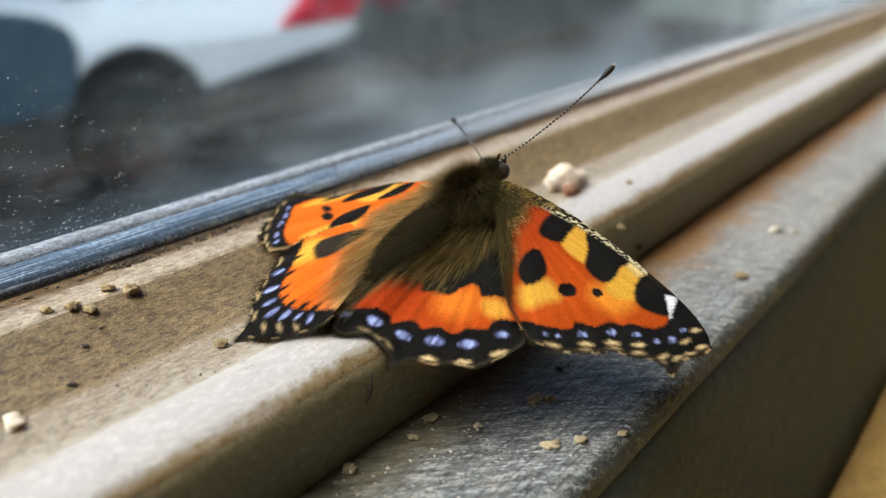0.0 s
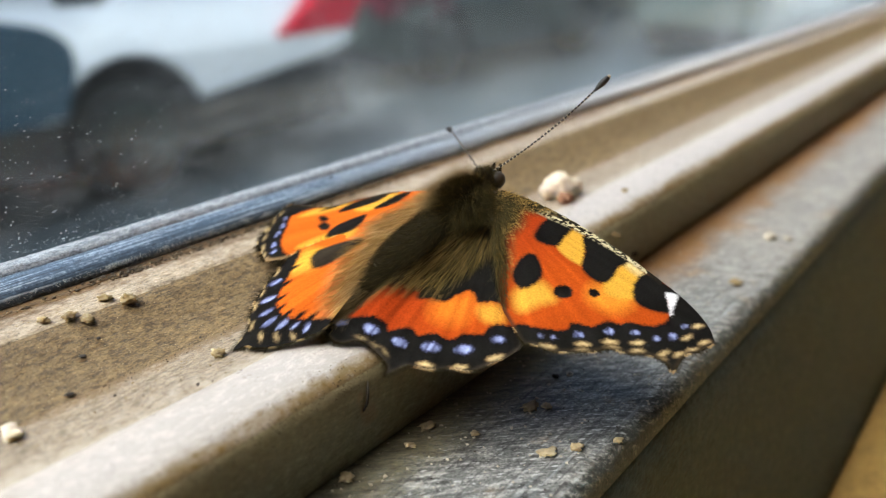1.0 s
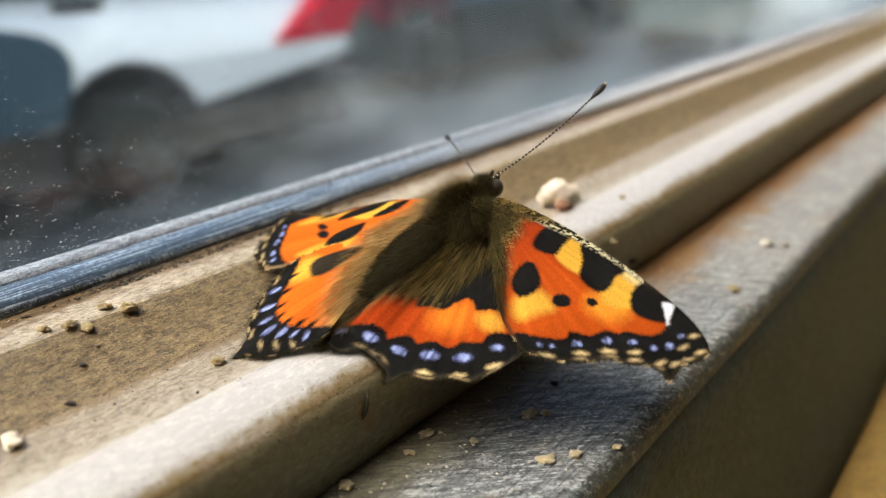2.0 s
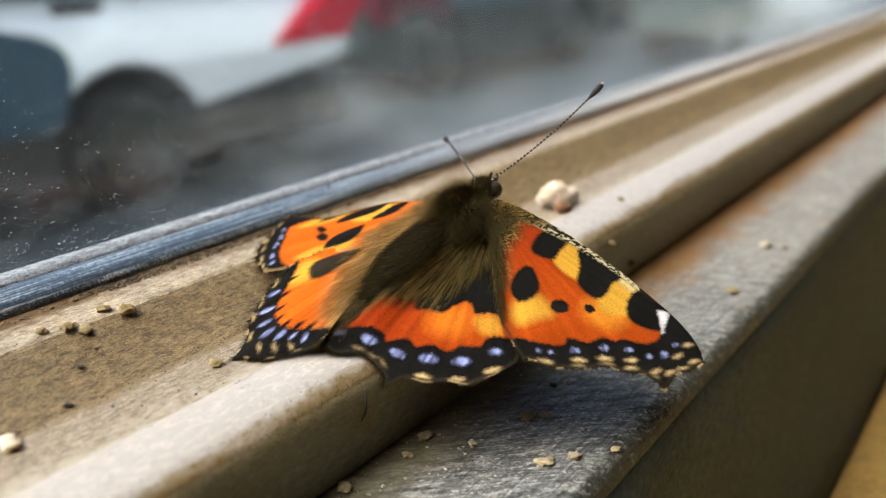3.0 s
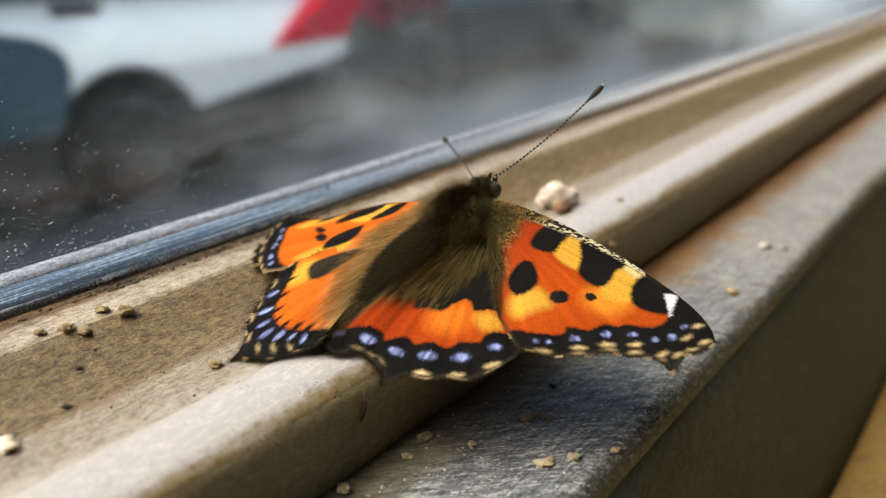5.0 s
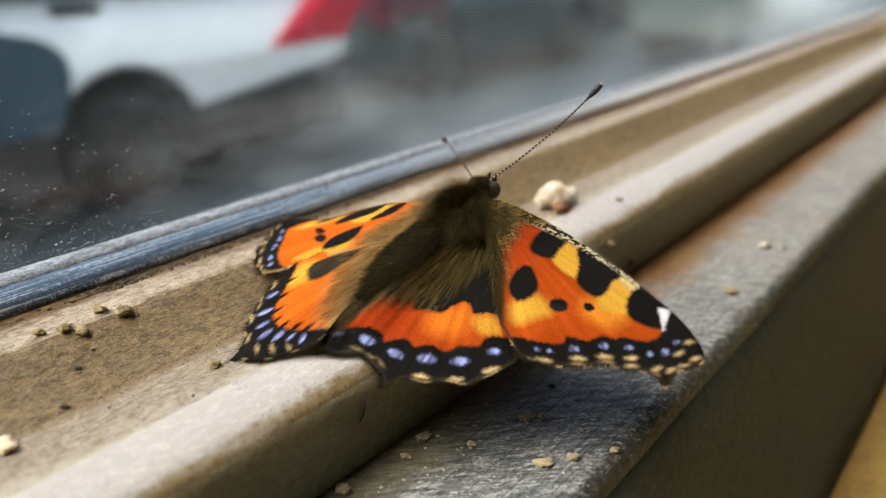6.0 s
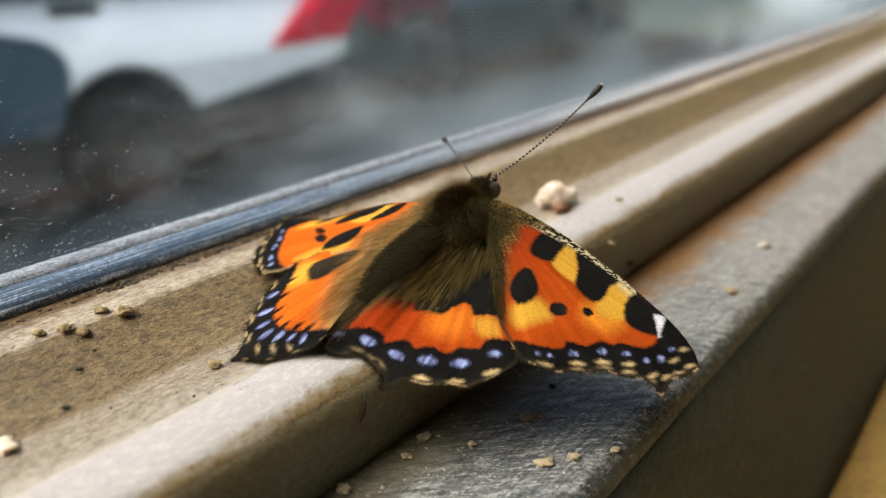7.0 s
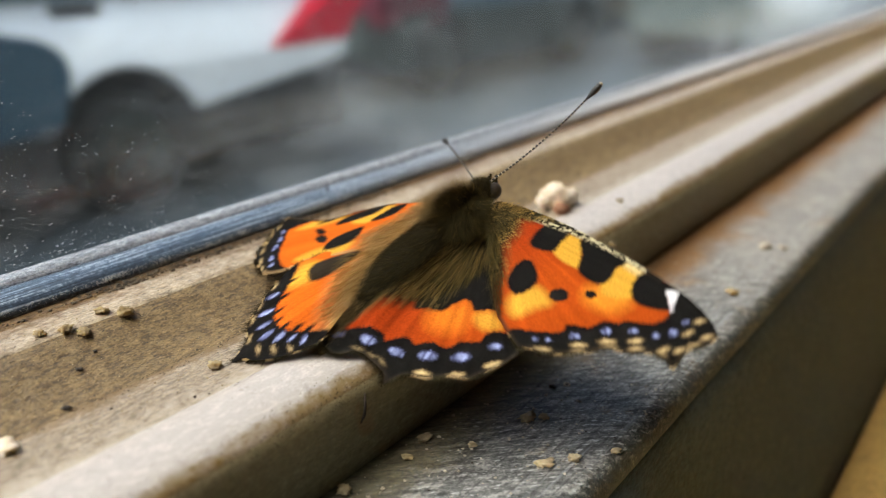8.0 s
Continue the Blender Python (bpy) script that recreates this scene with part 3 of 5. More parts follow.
part("rocker", box(0.95, 1.90, 0.05, 0.18, 0.2, 0.50, 0.02), M_TRIM, silver, "black rocker panel")

dark = car("parked_car", pose(4.75, 4.4, ROAD_Z), M_MAROON, "dark parked car with a wine-red bonnet", 4.2, (0.8, 3.3),
           [(0.0, 0.76), (0.2, 0.82), (1.1, 0.95), (2.4, 1.0), (3.7, 0.95), (4.12, 0.86), (4.2, 0.80)], ((0.9, 3.9, 0.93), (1.6, 3.4, 1.45)))
part("bonnet", box(0.02, 0.95, 0.02, 1.70, 0.60, 0.90, 0.05), M_WINE, dark, "wine-red bonnet")

car("parked_car", pose(9.75, 5.46, ROAD_Z), M_OCHRE, "brown parked car beyond the dark one", 4.2, (0.8, 3.3),
    [(0.0, 0.76), (0.2, 0.82), (1.1, 0.95), (2.4, 1.0), (3.7, 0.95), (4.12, 0.86), (4.2, 0.80)], ((0.9, 3.9, 0.93), (1.6, 3.4, 1.45)))

hatch = car("parked_car", pose(8.25, 2.38, ROAD_Z), M_VAN, "white parked car with a grey tailgate, farther along", 4.1, (0.75, 3.2),
            [(0.0, 0.95), (0.2, 1.0), (2.8, 1.02), (3.9, 0.86), (4.1, 0.7)], ((0.25, 3.3, 1.0), (0.6, 2.7, 1.48)), width=1.62, belt=0.34, lean=0.55, inset=0.28)
part("tailgate", box(-0.05, 0.3, 0.12, 1.50, 0.34, 0.96, 0.02), M_SHADE, hatch, "grey-green tailgate")


def house(x, y, w, d, h, label):
    b = thing("house", pose(x, y, ROAD_Z), label, "house", "houses across the street")
    part("wall", box(0, w, 0, d, 0, h), M_HOUSE, b)
    bm = bmesh.new()
    r = [(-0.3, -0.3, h), (w + 0.3, -0.3, h), (w + 0.3, d + 0.3, h), (-0.3, d + 0.3, h), (-0.3, d / 2, h + 2.4), (w + 0.3, d / 2, h + 2.4)]
    vs = [bm.verts.new(p) for p in r]
    for f in ((0, 1, 5, 4), (2, 3, 4, 5), (0, 4, 3), (1, 2, 5), (3, 2, 1, 0)):
        bm.faces.new([vs[i] for i in f])
    part("roof", bm, M_ROOF, b)
    part("door", box(w * 0.45, w * 0.45 + 1.0, -0.05, 0.05, 0.15, 2.2, 0.01), M_BROWN, b, "brown wooden door")
    for k in range(3):
        for z in (0.95, 3.6):
            wx = 0.8 + k * (w - 1.6) / 3
            if z < 1 and abs(wx + 0.6 - w * 0.45 - 0.5) < 1.1:
                continue
            win = part("window", box(wx, wx + 1.1, -0.04, 0.06, z, z + 1.3, 0.01), M_SKYGLASS, b, "dark window pane")
            part("window_sill", box(wx - 0.08, wx + 1.18, -0.14, 0.05, z - 0.08, z - 0.005, 0.01), M_PAVE, win)
    return b


for k, (hx, hw) in enumerate(((-14, 9), (-4.5, 9.5), (5.5, 10), (16, 9), (25.5, 11), (37, 10), (47.5, 12))):
    house(hx, 12.0, hw, 8.0, 5.6 + 0.3 * (k % 3), "grey rendered two-storey house with a brown door")

# ---------------------------------------------------------------- butterfly
rng = np.random.default_rng(7)

ORANGE, DEEP, YELLOW, PALE = (0.50, 0.072, 0.007), (0.38, 0.040, 0.006), (0.75, 0.38, 0.045), (0.82, 0.60, 0.27)
INK, LILAC, CREAM, WHITE = (0.010, 0.009, 0.008), (0.23, 0.25, 0.56), (0.62, 0.41, 0.18), (0.86, 0.83, 0.84)
GOLD = (0.40, 0.28, 0.09)


def soft(sd, w=0.25):
    return np.clip(0.5 + sd / w, 0, 1)


class Paint:
    """Colours for points (mm) of one wing, laid over one another."""

    def __init__(self, pts, base, jag=0.034):
        self.p = pts
        # ragged edges run along the scale rows, outwards from the wing root
        ang = np.arctan2(pts[:, 1], pts[:, 0])
        row = np.sin(ang * 150) * 0.025 + np.sin(ang * 97 + 1.3) * 0.03
        out = pts / np.maximum(np.hypot(*pts.T), 0.1)[:, None]
        self.q = pts + rng.normal(0, jag, pts.shape) + out * (row + rng.normal(0, jag * 1.3, len(pts)))[:, None]
        self.c = np.tile(np.array(base), (len(pts), 1))

    def lay(self, mask, color):
        m = np.clip(mask, 0, 1)[:, None]
        self.c = self.c * (1 - m) + np.array(color) * m

    def patch(self, poly, color, w=0.34, grow=0.0, smooth=True, amount=1.0):
        pg = curve_through(poly, 4) if smooth else poly
        self.lay(soft(inside(self.q, pg) + grow, w) * amount, color)

    def spot(self, x, y, rx, ry, turn, color, w=0.3, amount=1.0):
        a = radians(turn)
        d = self.q - (x, y)
        u = d[:, 0] * math.cos(a) + d[:, 1] * math.sin(a)
        v = -d[:, 0] * math.sin(a) + d[:, 1] * math.cos(a)
        r = np.sqrt((u / rx) ** 2 + (v / ry) ** 2)
        self.lay(soft((1 - r) * min(rx, ry), w) * amount, color)

    def specks(self, mask, color, share, grain=0.2):
        table = rng.random((257, 257))
        i, j = np.floor(self.q / grain).astype(int).T % 257
        self.lay((table[i, j] < share) * np.clip(mask, 0, 1), color)

    def streaks(self, mask, color, share, count=420, step=1.6, amount=0.85):
        """Broken hair-thin lines that fan out from the root."""
        ang = (np.arctan2(self.p[:, 1], self.p[:, 0]) / (2 * math.pi) + 0.5) * count
        shift = rng.random(count + 1)
        i = np.floor(ang).astype(int)
        j = np.floor(np.hypot(*self.p.T) / step + shift[i] * 7).astype(int) % 31
        on = rng.random((count + 1, 31)) < share
        thin = 1 - np.abs(ang - i - 0.5) * 1.1
        self.lay(on[i, j] * thin * np.clip(mask, 0, 1) * amount, color)

    def rays(self, strength, count=70):
        """Faint lines of scales that fan out from the root."""
        ang = np.arctan2(self.p[:, 1], self.p[:, 0])
        n = count * 5
        line = rng.normal(0, 1, n)
        line = 0.6 * line + 0.4 * (np.roll(line, 1) + np.roll(line, -1))
        s = np.interp(ang, np.linspace(-math.pi, math.pi, n), line)
        self.c *= (1 + strength * s * np.clip(np.hypot(*self.p.T) / 8, 0, 1))[:, None]


def wing_mesh(name, outline, painter, cell=0.085, camber=0.25, veins=9, fold=0.0):
    """A thin wing: a fine sheet of cells within the outline, slightly domed, with raised veins."""
    line = curve_through(outline, 8)
    lo, hi = line.min(0) - cell, line.max(0) + cell
    us, vs = np.arange(lo[0], hi[0], cell), np.arange(lo[1], hi[1], cell)
    uu, vv = np.meshgrid(us, vs, indexing="ij")
    pts = np.stack([uu.ravel(), vv.ravel()], 1)
    sd = inside(pts, line)
    keep = (sd > -0.02).reshape(uu.shape)
    quad = keep[:-1, :-1] & keep[1:, :-1] & keep[1:, 1:] & keep[:-1, 1:]
    idx = np.arange(uu.size).reshape(uu.shape)
    f = np.stack([idx[:-1, :-1][quad], idx[1:, :-1][quad], idx[1:, 1:][quad], idx[:-1, 1:][quad]], 1)
    used = np.unique(f)
    remap = np.full(uu.size, -1)
    remap[used] = np.arange(len(used))
    f, p, d = remap[f], pts[used], sd[used]
    r = np.hypot(*p.T)
    ang = np.arctan2(p[:, 1], p[:, 0])
    z = camber * np.clip(d / 4, 0, 1) + 0.05 * np.cos(ang * veins * 2) * np.clip(r / 10, 0, 1) * np.clip(d, 0, 1)
    z += 0.05 * np.sin(p[:, 0] * 1.1) * np.sin(p[:, 1] * 0.9 + 0.6)
    z += fold * np.exp(-((p[:, 0] + 1.6) / 1.7) ** 2) * np.clip((-3.0 - p[:, 1]) / 3, 0, 1) * np.clip((p[:, 1] + 19) / 5, 0, 1)
    if fold:  # the part under the forewing sinks away
        z -= 0.36 * np.clip(((p[:, 0] - 3.4) * 6.6 + (p[:, 1] + 5.8) * 7.0) / 9.6 + 0.6, 0, 4.0)
    me = mesh_of(name, np.column_stack([p, z]), f, MM, True)
    col = painter(p, d)
    att = me.attributes.new("pattern", "FLOAT_COLOR", "POINT")
    att.data.foreach_set("color", np.column_stack([np.clip(col, 0.004, 1), np.ones(len(col))]).astype(np.float32).ravel())
    return me, (p, z)


def lunules(pt, spots, size=(0.62, 0.45)):
    streak = 0.55 + 0.45 * np.sin(np.arctan2(pt.p[:, 1], pt.p[:, 0]) * 120 + np.sin(pt.p[:, 0] * 4.0) * 1.5)
    for x, y, turn, s in spots:
        pt.spot(x, y, size[0] * s * 0.78, size[1] * s * 0.70, turn, LILAC, 0.26, 0.25 + 0.5 * streak)
        pt.spot(x, y, size[0] * s * 0.7, size[1] * s * 0.5, turn, (0.48, 0.56, 0.84), 0.2, streak * 0.68)


def teeth(pt, spots):
    """Black points that run from between the border spots into the orange."""
    for (x0, y0, *_), (x1, y1, *_) in zip(spots, spots[1:]):
        mx, my = (x0 + x1) / 2, (y0 + y1) / 2
        r = math.hypot(mx, my)
        pt.spot(mx * (1 - 1.25 / r), my * (1 - 1.25 / r), 0.75, 0.26, math.degrees(math.atan2(my, mx)), INK, 0.25)


def dashes(pt, spots, w=0.35, amount=1.0):
    for x, y, turn, s in spots:
        pt.spot(x, y, 0.50 * s, 0.2 * s, turn, CREAM, w, 0.85 * amount)
        pt.spot(x, y, 0.40 * s, 0.12 * s, turn, (0.86, 0.64, 0.33), 0.2, 0.7 * amount)


FORE_R = [(-0.6, 0.7), (1.1, 2.0), (3.8, 2.4), (6.5, 2.45), (9.1, 2.3), (11.1, 2.1), (13.8, 1.7), (16.0, 1.3), (18.3, 0.7), (20.3, 0.1), (21.8, -0.7),
          (22.8, -1.6), (23.2, -2.5), (22.6, -3.9), (21.8, -5.1), (21.6, -7.2), (20.7, -6.8), (19.4, -7.0), (18.0, -7.9), (16.4, -8.5), (15.5, -9.6),
          (14.3, -10.5), (13.1, -11.5), (11.2, -12.1), (10.4, -12.4), (8.2, -11.1), (6.8, -10.0), (3.4, -5.8)]


def paint_fore_r(p, d):
    pt = Paint(p, ORANGE)
    x, y = p.T
    pt.lay(soft(8.5 - x + 0.7 * y, 7.0) * 0.95, DEEP)
    pt.patch([(7.2, -7.9), (8.5, -6.0), (10.4, -6.9), (9.6, -8.4), (8.7, -9.8), (7.6, -9.3)], YELLOW, 1.1, 0.0)
    pt.patch([(12.2, -3.6), (13.6, -2.4), (15.8, -3.0), (15.0, -5.0), (12.8, -5.2)], (0.86, 0.28, 0.025), 1.6)
    pt.patch([(7.3, 1.3), (8.8, 1.5), (9.7, -0.2), (10.3, -2.2), (7.5, -1.6)], YELLOW, 0.35)
    pt.patch([(12.9, -0.4), (13.3, 1.8), (15.2, 1.1), (15.3, -0.4), (15.8, -2.5), (13.8, -3.7), (12.8, -2.6)], YELLOW, 0.5)
    pt.patch([(13.3, 0.6), (13.4, 1.9), (15.2, 1.2), (15.2, 0.2)], PALE, 0.8)
    # dark border
    pt.patch([(9.0, -11.2), (10.8, -10.3), (12.5, -9.2), (12.8, -8.0), (14.2, -7.4), (14.9, -6.2), (16.1, -5.6), (16.5, -5.0), (17.7, -4.5), (18.7, -3.6),
              (19.0, -2.2), (18.3, -0.2), (18.0, 1.2), (21, 0.6), (24, -2), (22.5, -8), (15, -11.5), (10.5, -13.5)], INK, 0.3, 0.0)
    pt.patch([(5.0, 1.2), (6.4, 1.75), (7.5, 1.5), (7.5, -0.2), (7.4, -1.6), (5.3, -2.0)], INK)
    pt.patch([(8.7, 1.5), (10.9, 2.1), (13.5, 1.7), (13.1, -0.3), (13.2, -1.6), (12.6, -2.8), (10.6, -2.5), (9.8, -0.5)], INK)
    pt.patch([(15.4, 1.0), (17.0, 1.0), (18.6, 0.7), (18.2, -0.6), (18.9, -1.9), (17.1, -2.8), (15.9, -2.7), (15.2, -1.5), (15.0, -0.1)], INK)
    pt.patch([(5.7, -6.2), (5.7, -4.3), (6.4, -3.6), (7.5, -4.4), (8.2, -5.5), (8.1, -6.9), (7.4, -7.7), (6.4, -7.3)], INK)
    pt.spot(10.5, -5.75, 0.85, 0.72, 45, INK, 0.2)
    pt.spot(12.7, -4.25, 0.52, 0.48, 30, INK, 0.2)
    pt.patch([(17.7, -0.1), (18.6, 0.45), (18.85, -0.6), (19.05, -2.1), (18.55, -1.3), (18.15, -0.7)], WHITE, 0.25)
    # border ornaments
    lunules(pt, [(11.3, -10.9, 30, 0.5), (12.2, -10.4, 30, 0.5), (13.7, -8.8, 40, 0.95), (15.6, -6.9, 40, 1.0), (17.4, -5.7, 45, 0.85), (19.1, -5.1, 50, 0.8), (20.1, -4.0, 70, 1.0), (20.5, -2.4, 80, 0.7)], (0.52, 0.42))
    dashes(pt, [(12.2, -11.5, 30, 1.2), (14.4, -9.4, 35, 1.0), (14.7, -10.0, 35, 1.0), (16.1, -7.8, 35, 1.1), (16.5, -8.25, 35, 1.0), (18.0, -6.5, 40, 0.9), (18.35, -7.2, 40, 0.9),
                (20.2, -6.0, 60, 0.9), (20.3, -6.7, 50, 0.6), (21.3, -5.2, 60, 1.0), (21.4, -1.6, 50, 0.9), (21.1, -3.3, 60, 0.8), (22.5, -2.8, 55, 0.9), (22.0, -4.1, 55, 0.8)])
    edge = soft(0.35 - d, 0.3)
    pt.lay(edge * (y < -2.6) * 0.75, (0.05, 0.035, 0.02))
    # speckled front edge and downy root
    costa = soft(y - np.interp(x, [0, 4, 10, 16, 20], [-0.5, 1.15, 1.6, 0.85, -0.3]), 0.4)
    pt.lay(costa * (x < 17), (0.022, 0.018, 0.012))
    pt.specks(costa * (x < 15.5) * (x > 3.5), (0.70, 0.60, 0.36), 0.42, 0.2)
    pt.specks(costa * (x < 4.5), (0.42, 0.32, 0.13), 0.35, 0.16)
    root = soft(inside(pt.q, [(6.9, -10.6), (5.6, -8.1), (5.1, -5.7), (3.7, -3.4), (3.7, -1.2), (3.0, 0.4), (4.6, 1.7), (6.5, 2.9), (-2, 3), (-2, -8), (4, -12)]), 1.4)
    pt.lay(root, (0.030, 0.023, 0.009))
    pt.streaks(root, (0.36, 0.215, 0.055), 0.24, 520, 1.0)
    pt.specks(root, (0.40, 0.25, 0.07), 0.10, 0.13)
    pt.rays(0.09)
    return pt.c


HIND_R = [(-3.7, -20.2), (-2.4, -21.1), (-1.4, -20.9), (-0.4, -19.9), (1.2, -19.9), (2.8, -20.4), (3.4, -21.2), (3.9, -20.4), (4.5, -19.4), (5.9, -18.9), (7.2, -17.8),
          (8.7, -17.1), (9.5, -15.8), (10.4, -13.9), (10.6, -12.4), (9.4, -10.4), (7.0, -7.0), (3.5, -3.0), (0.5, -1.5), (-1.0, -3.5), (-1.3, -8.0), (-1.8, -12.0), (-2.8, -16.5)]


def paint_hind_r(p, d):
    pt = Paint(p, ORANGE)
    x, y = p.T
    pt.lay(soft(3.5 - x, 6.0) * 0.85, DEEP)
    pt.patch([(2.2, -12.6), (4.6, -10.6), (5.4, -13.5), (3.2, -14.6)], (0.82, 0.20, 0.018), 1.8)
    pt.patch([(5.6, -11.2), (6.9, -10.2), (8.2, -11.3), (7.2, -12.4), (6.1, -12.1)], YELLOW, 0.9, 0.0, True, 0.8)
    # dark root
    pt.patch([(0.6, -13.0), (1.8, -13.0), (3.0, -12.6), (3.4, -11.3), (3.9, -10.4), (4.6, -10.5), (5.4, -11.0), (6.7, -9.9), (9.5, -9), (4, -2), (0, -3)], INK, 0.3)
    root = soft(inside(pt.q, [(-3.4, -18.0), (-1.8, -15.3), (0.9, -13.1), (2.0, -12.8), (2.6, -9.0), (3.0, -5.0), (2.5, 0), (-2, 0), (-3.5, -10)]), 1.6)
    pt.lay(root * 0.95, (0.034, 0.026, 0.010))
    pt.streaks(root, (0.27, 0.175, 0.055), 0.40, 460, 2.6)
    pt.streaks(root, (0.010, 0.008, 0.004), 0.30, 300, 3.0)
    # scalloped border
    border = [(-4.5, -18.6), (-2.8, -18.6), (-0.9, -17.4), (0.3, -17.25), (1.0, -17.6), (1.9, -16.6), (2.8, -16.5), (3.4, -16.7), (4.1, -15.8), (5.0, -15.6), (5.6, -15.5), (6.2, -14.4),
              (7.1, -13.9), (7.5, -13.5), (7.6, -12.5), (8.3, -11.7), (11, -10.5), (12, -14), (8, -20), (3, -23), (-5, -23)]
    pt.patch(border, INK, 0.3)
    lunules(pt, [(-2.9, -19.3, 30, 1.0), (-0.3, -18.4, 10, 1.25), (2.4, -18.1, 0, 1.25), (4.8, -17.0, 30, 1.35), (7.1, -15.6, 35, 1.35), (8.8, -13.2, 45, 1.0)], (0.70, 0.46))
    dashes(pt, [(-0.5, -19.5, 15, 1.0), (0.9, -19.4, 5, 0.8), (2.1, -19.5, -20, 0.8)], 0.35, 0.25)
    dashes(pt, [(5.4, -18.55, 25, 1.15), (7.7, -17.2, 35, 1.15), (9.6, -14.8, 55, 1.3)], 0.3)
    pt.lay(soft(0.3 - d, 0.3) * 0.6 * (y < -11), (0.06, 0.045, 0.03))
    pt.rays(0.12, 130)
    return pt.c


FORE_L = [(2.0, 1.2), (4.8, 1.0), (7.4, 0.2), (9.8, -1.1), (11.6, -2.4), (13.9, -3.4), (16.7, -3.5), (18.9, -3.8), (18.9, -5.8), (17.9, -7.6), (17.6, -9.0), (16.6, -10.6), (15.2, -11.4),
          (14.0, -12.1), (12.3, -12.7), (10.2, -11.5), (7.8, -9.3), (5.1, -7.6), (2.5, -6.0), (-1.5, -4.0), (-0.5, 0.0)]


def paint_fore_l(p, d):
    pt = Paint(p, (0.68, 0.125, 0.010), 0.05)
    x, y = p.T
    pt.patch([(15.2, -5.6), (12.6, -4.6), (10.2, -2.4), (11.4, -2.2), (13.6, -3.2)], YELLOW, 0.8)
    pt.patch([(9.0, -3.3), (7.4, -0.3), (5.7, 0.3), (6.4, -2.8)], YELLOW, 0.5)
    pt.patch([(10.6, -10.2), (8.7, -7.5), (5.8, -6.0), (6.7, -8.5)], YELLOW, 0.7)
    pt.patch([(10.6, -4.0), (10.3, -2.2), (7.6, 0.3), (6.8, -0.3), (8.2, -2.5), (9.6, -3.8)], INK)
    pt.patch([(6.6, -2.7), (6.2, -0.8), (5.2, 0.8), (4.5, 0.7), (4.5, -1.4), (5.5, -2.5)], INK)
    pt.patch([(13.4, -4.4), (12.4, -2.4), (11.4, -2.2), (12.0, -3.4)], INK, 0.4)
    pt.spot(11.5, -5.4, 0.85, 0.42, 15, INK)
    pt.spot(10.2, -6.5, 1.05, 0.55, 20, INK)
    pt.patch([(8.5, -7.9), (8.8, -6.2), (7.4, -4.4), (6.5, -3.8), (5.9, -5.6), (7.0, -7.2)], INK)
    pt.patch([(14.4, -3.0), (16.2, -5.6), (15.0, -7.6), (13.8, -9.4), (11.6, -11.0), (10.0, -11.5), (11, -13.5), (16, -12.5), (20, -8), (20, -3)], INK, 0.4)
    lunules(pt, [(16.7, -6.4, 60, 0.7), (15.9, -7.5, 60, 0.9), (15.2, -8.8, 55, 1.0), (14.0, -10.4, 50, 0.9), (12.9, -11.3, 45, 0.8)])
    dashes(pt, [(18.1, -7.0, 60, 1.0), (17.5, -8.3, 55, 1.1), (16.5, -9.6, 55, 1.0), (15.0, -11.1, 50, 1.1), (13.7, -12.0, 40, 1.0), (18.3, -5.6, 70, 0.8)], 0.35, 0.5)
    root = soft(inside(pt.q, [(2.6, 2), (2.6, -1.0), (3.4, -2.9), (4.9, -5.0), (4.4, -7.6), (-3, -5), (-2, 2)]), 2.6)
    pt.lay(root * 0.9, (0.38, 0.21, 0.075))
    pt.streaks(root, GOLD, 0.35, 420, 1.5)
    pt.lay(soft(0.5 - d, 0.4) * (y < -7) * (x < 13) * 0.8, (0.33, 0.21, 0.10))
    pt.lay(soft(0.4 - d, 0.4) * (y > -4.5) * (x > 6) * 0.85, (0.05, 0.035, 0.02))
    pt.rays(0.09)
    return pt.c


HIND_L = [(9.6, -10.6), (9.7, -12.4), (9.4, -13.8), (8.9, -15.4), (8.0, -17.6), (6.9, -19.2), (5.6, -20.6), (4.7, -22.9), (3.9, -22.2), (3.0, -22.1), (1.5, -21.4), (0.2, -20.3), (-0.9, -18.9),
          (-1.4, -17.5), (-0.6, -13.0), (-0.6, -8.0), (-1.0, -3.5), (1.0, -2.0), (4.5, -4.5), (7.5, -7.5)]


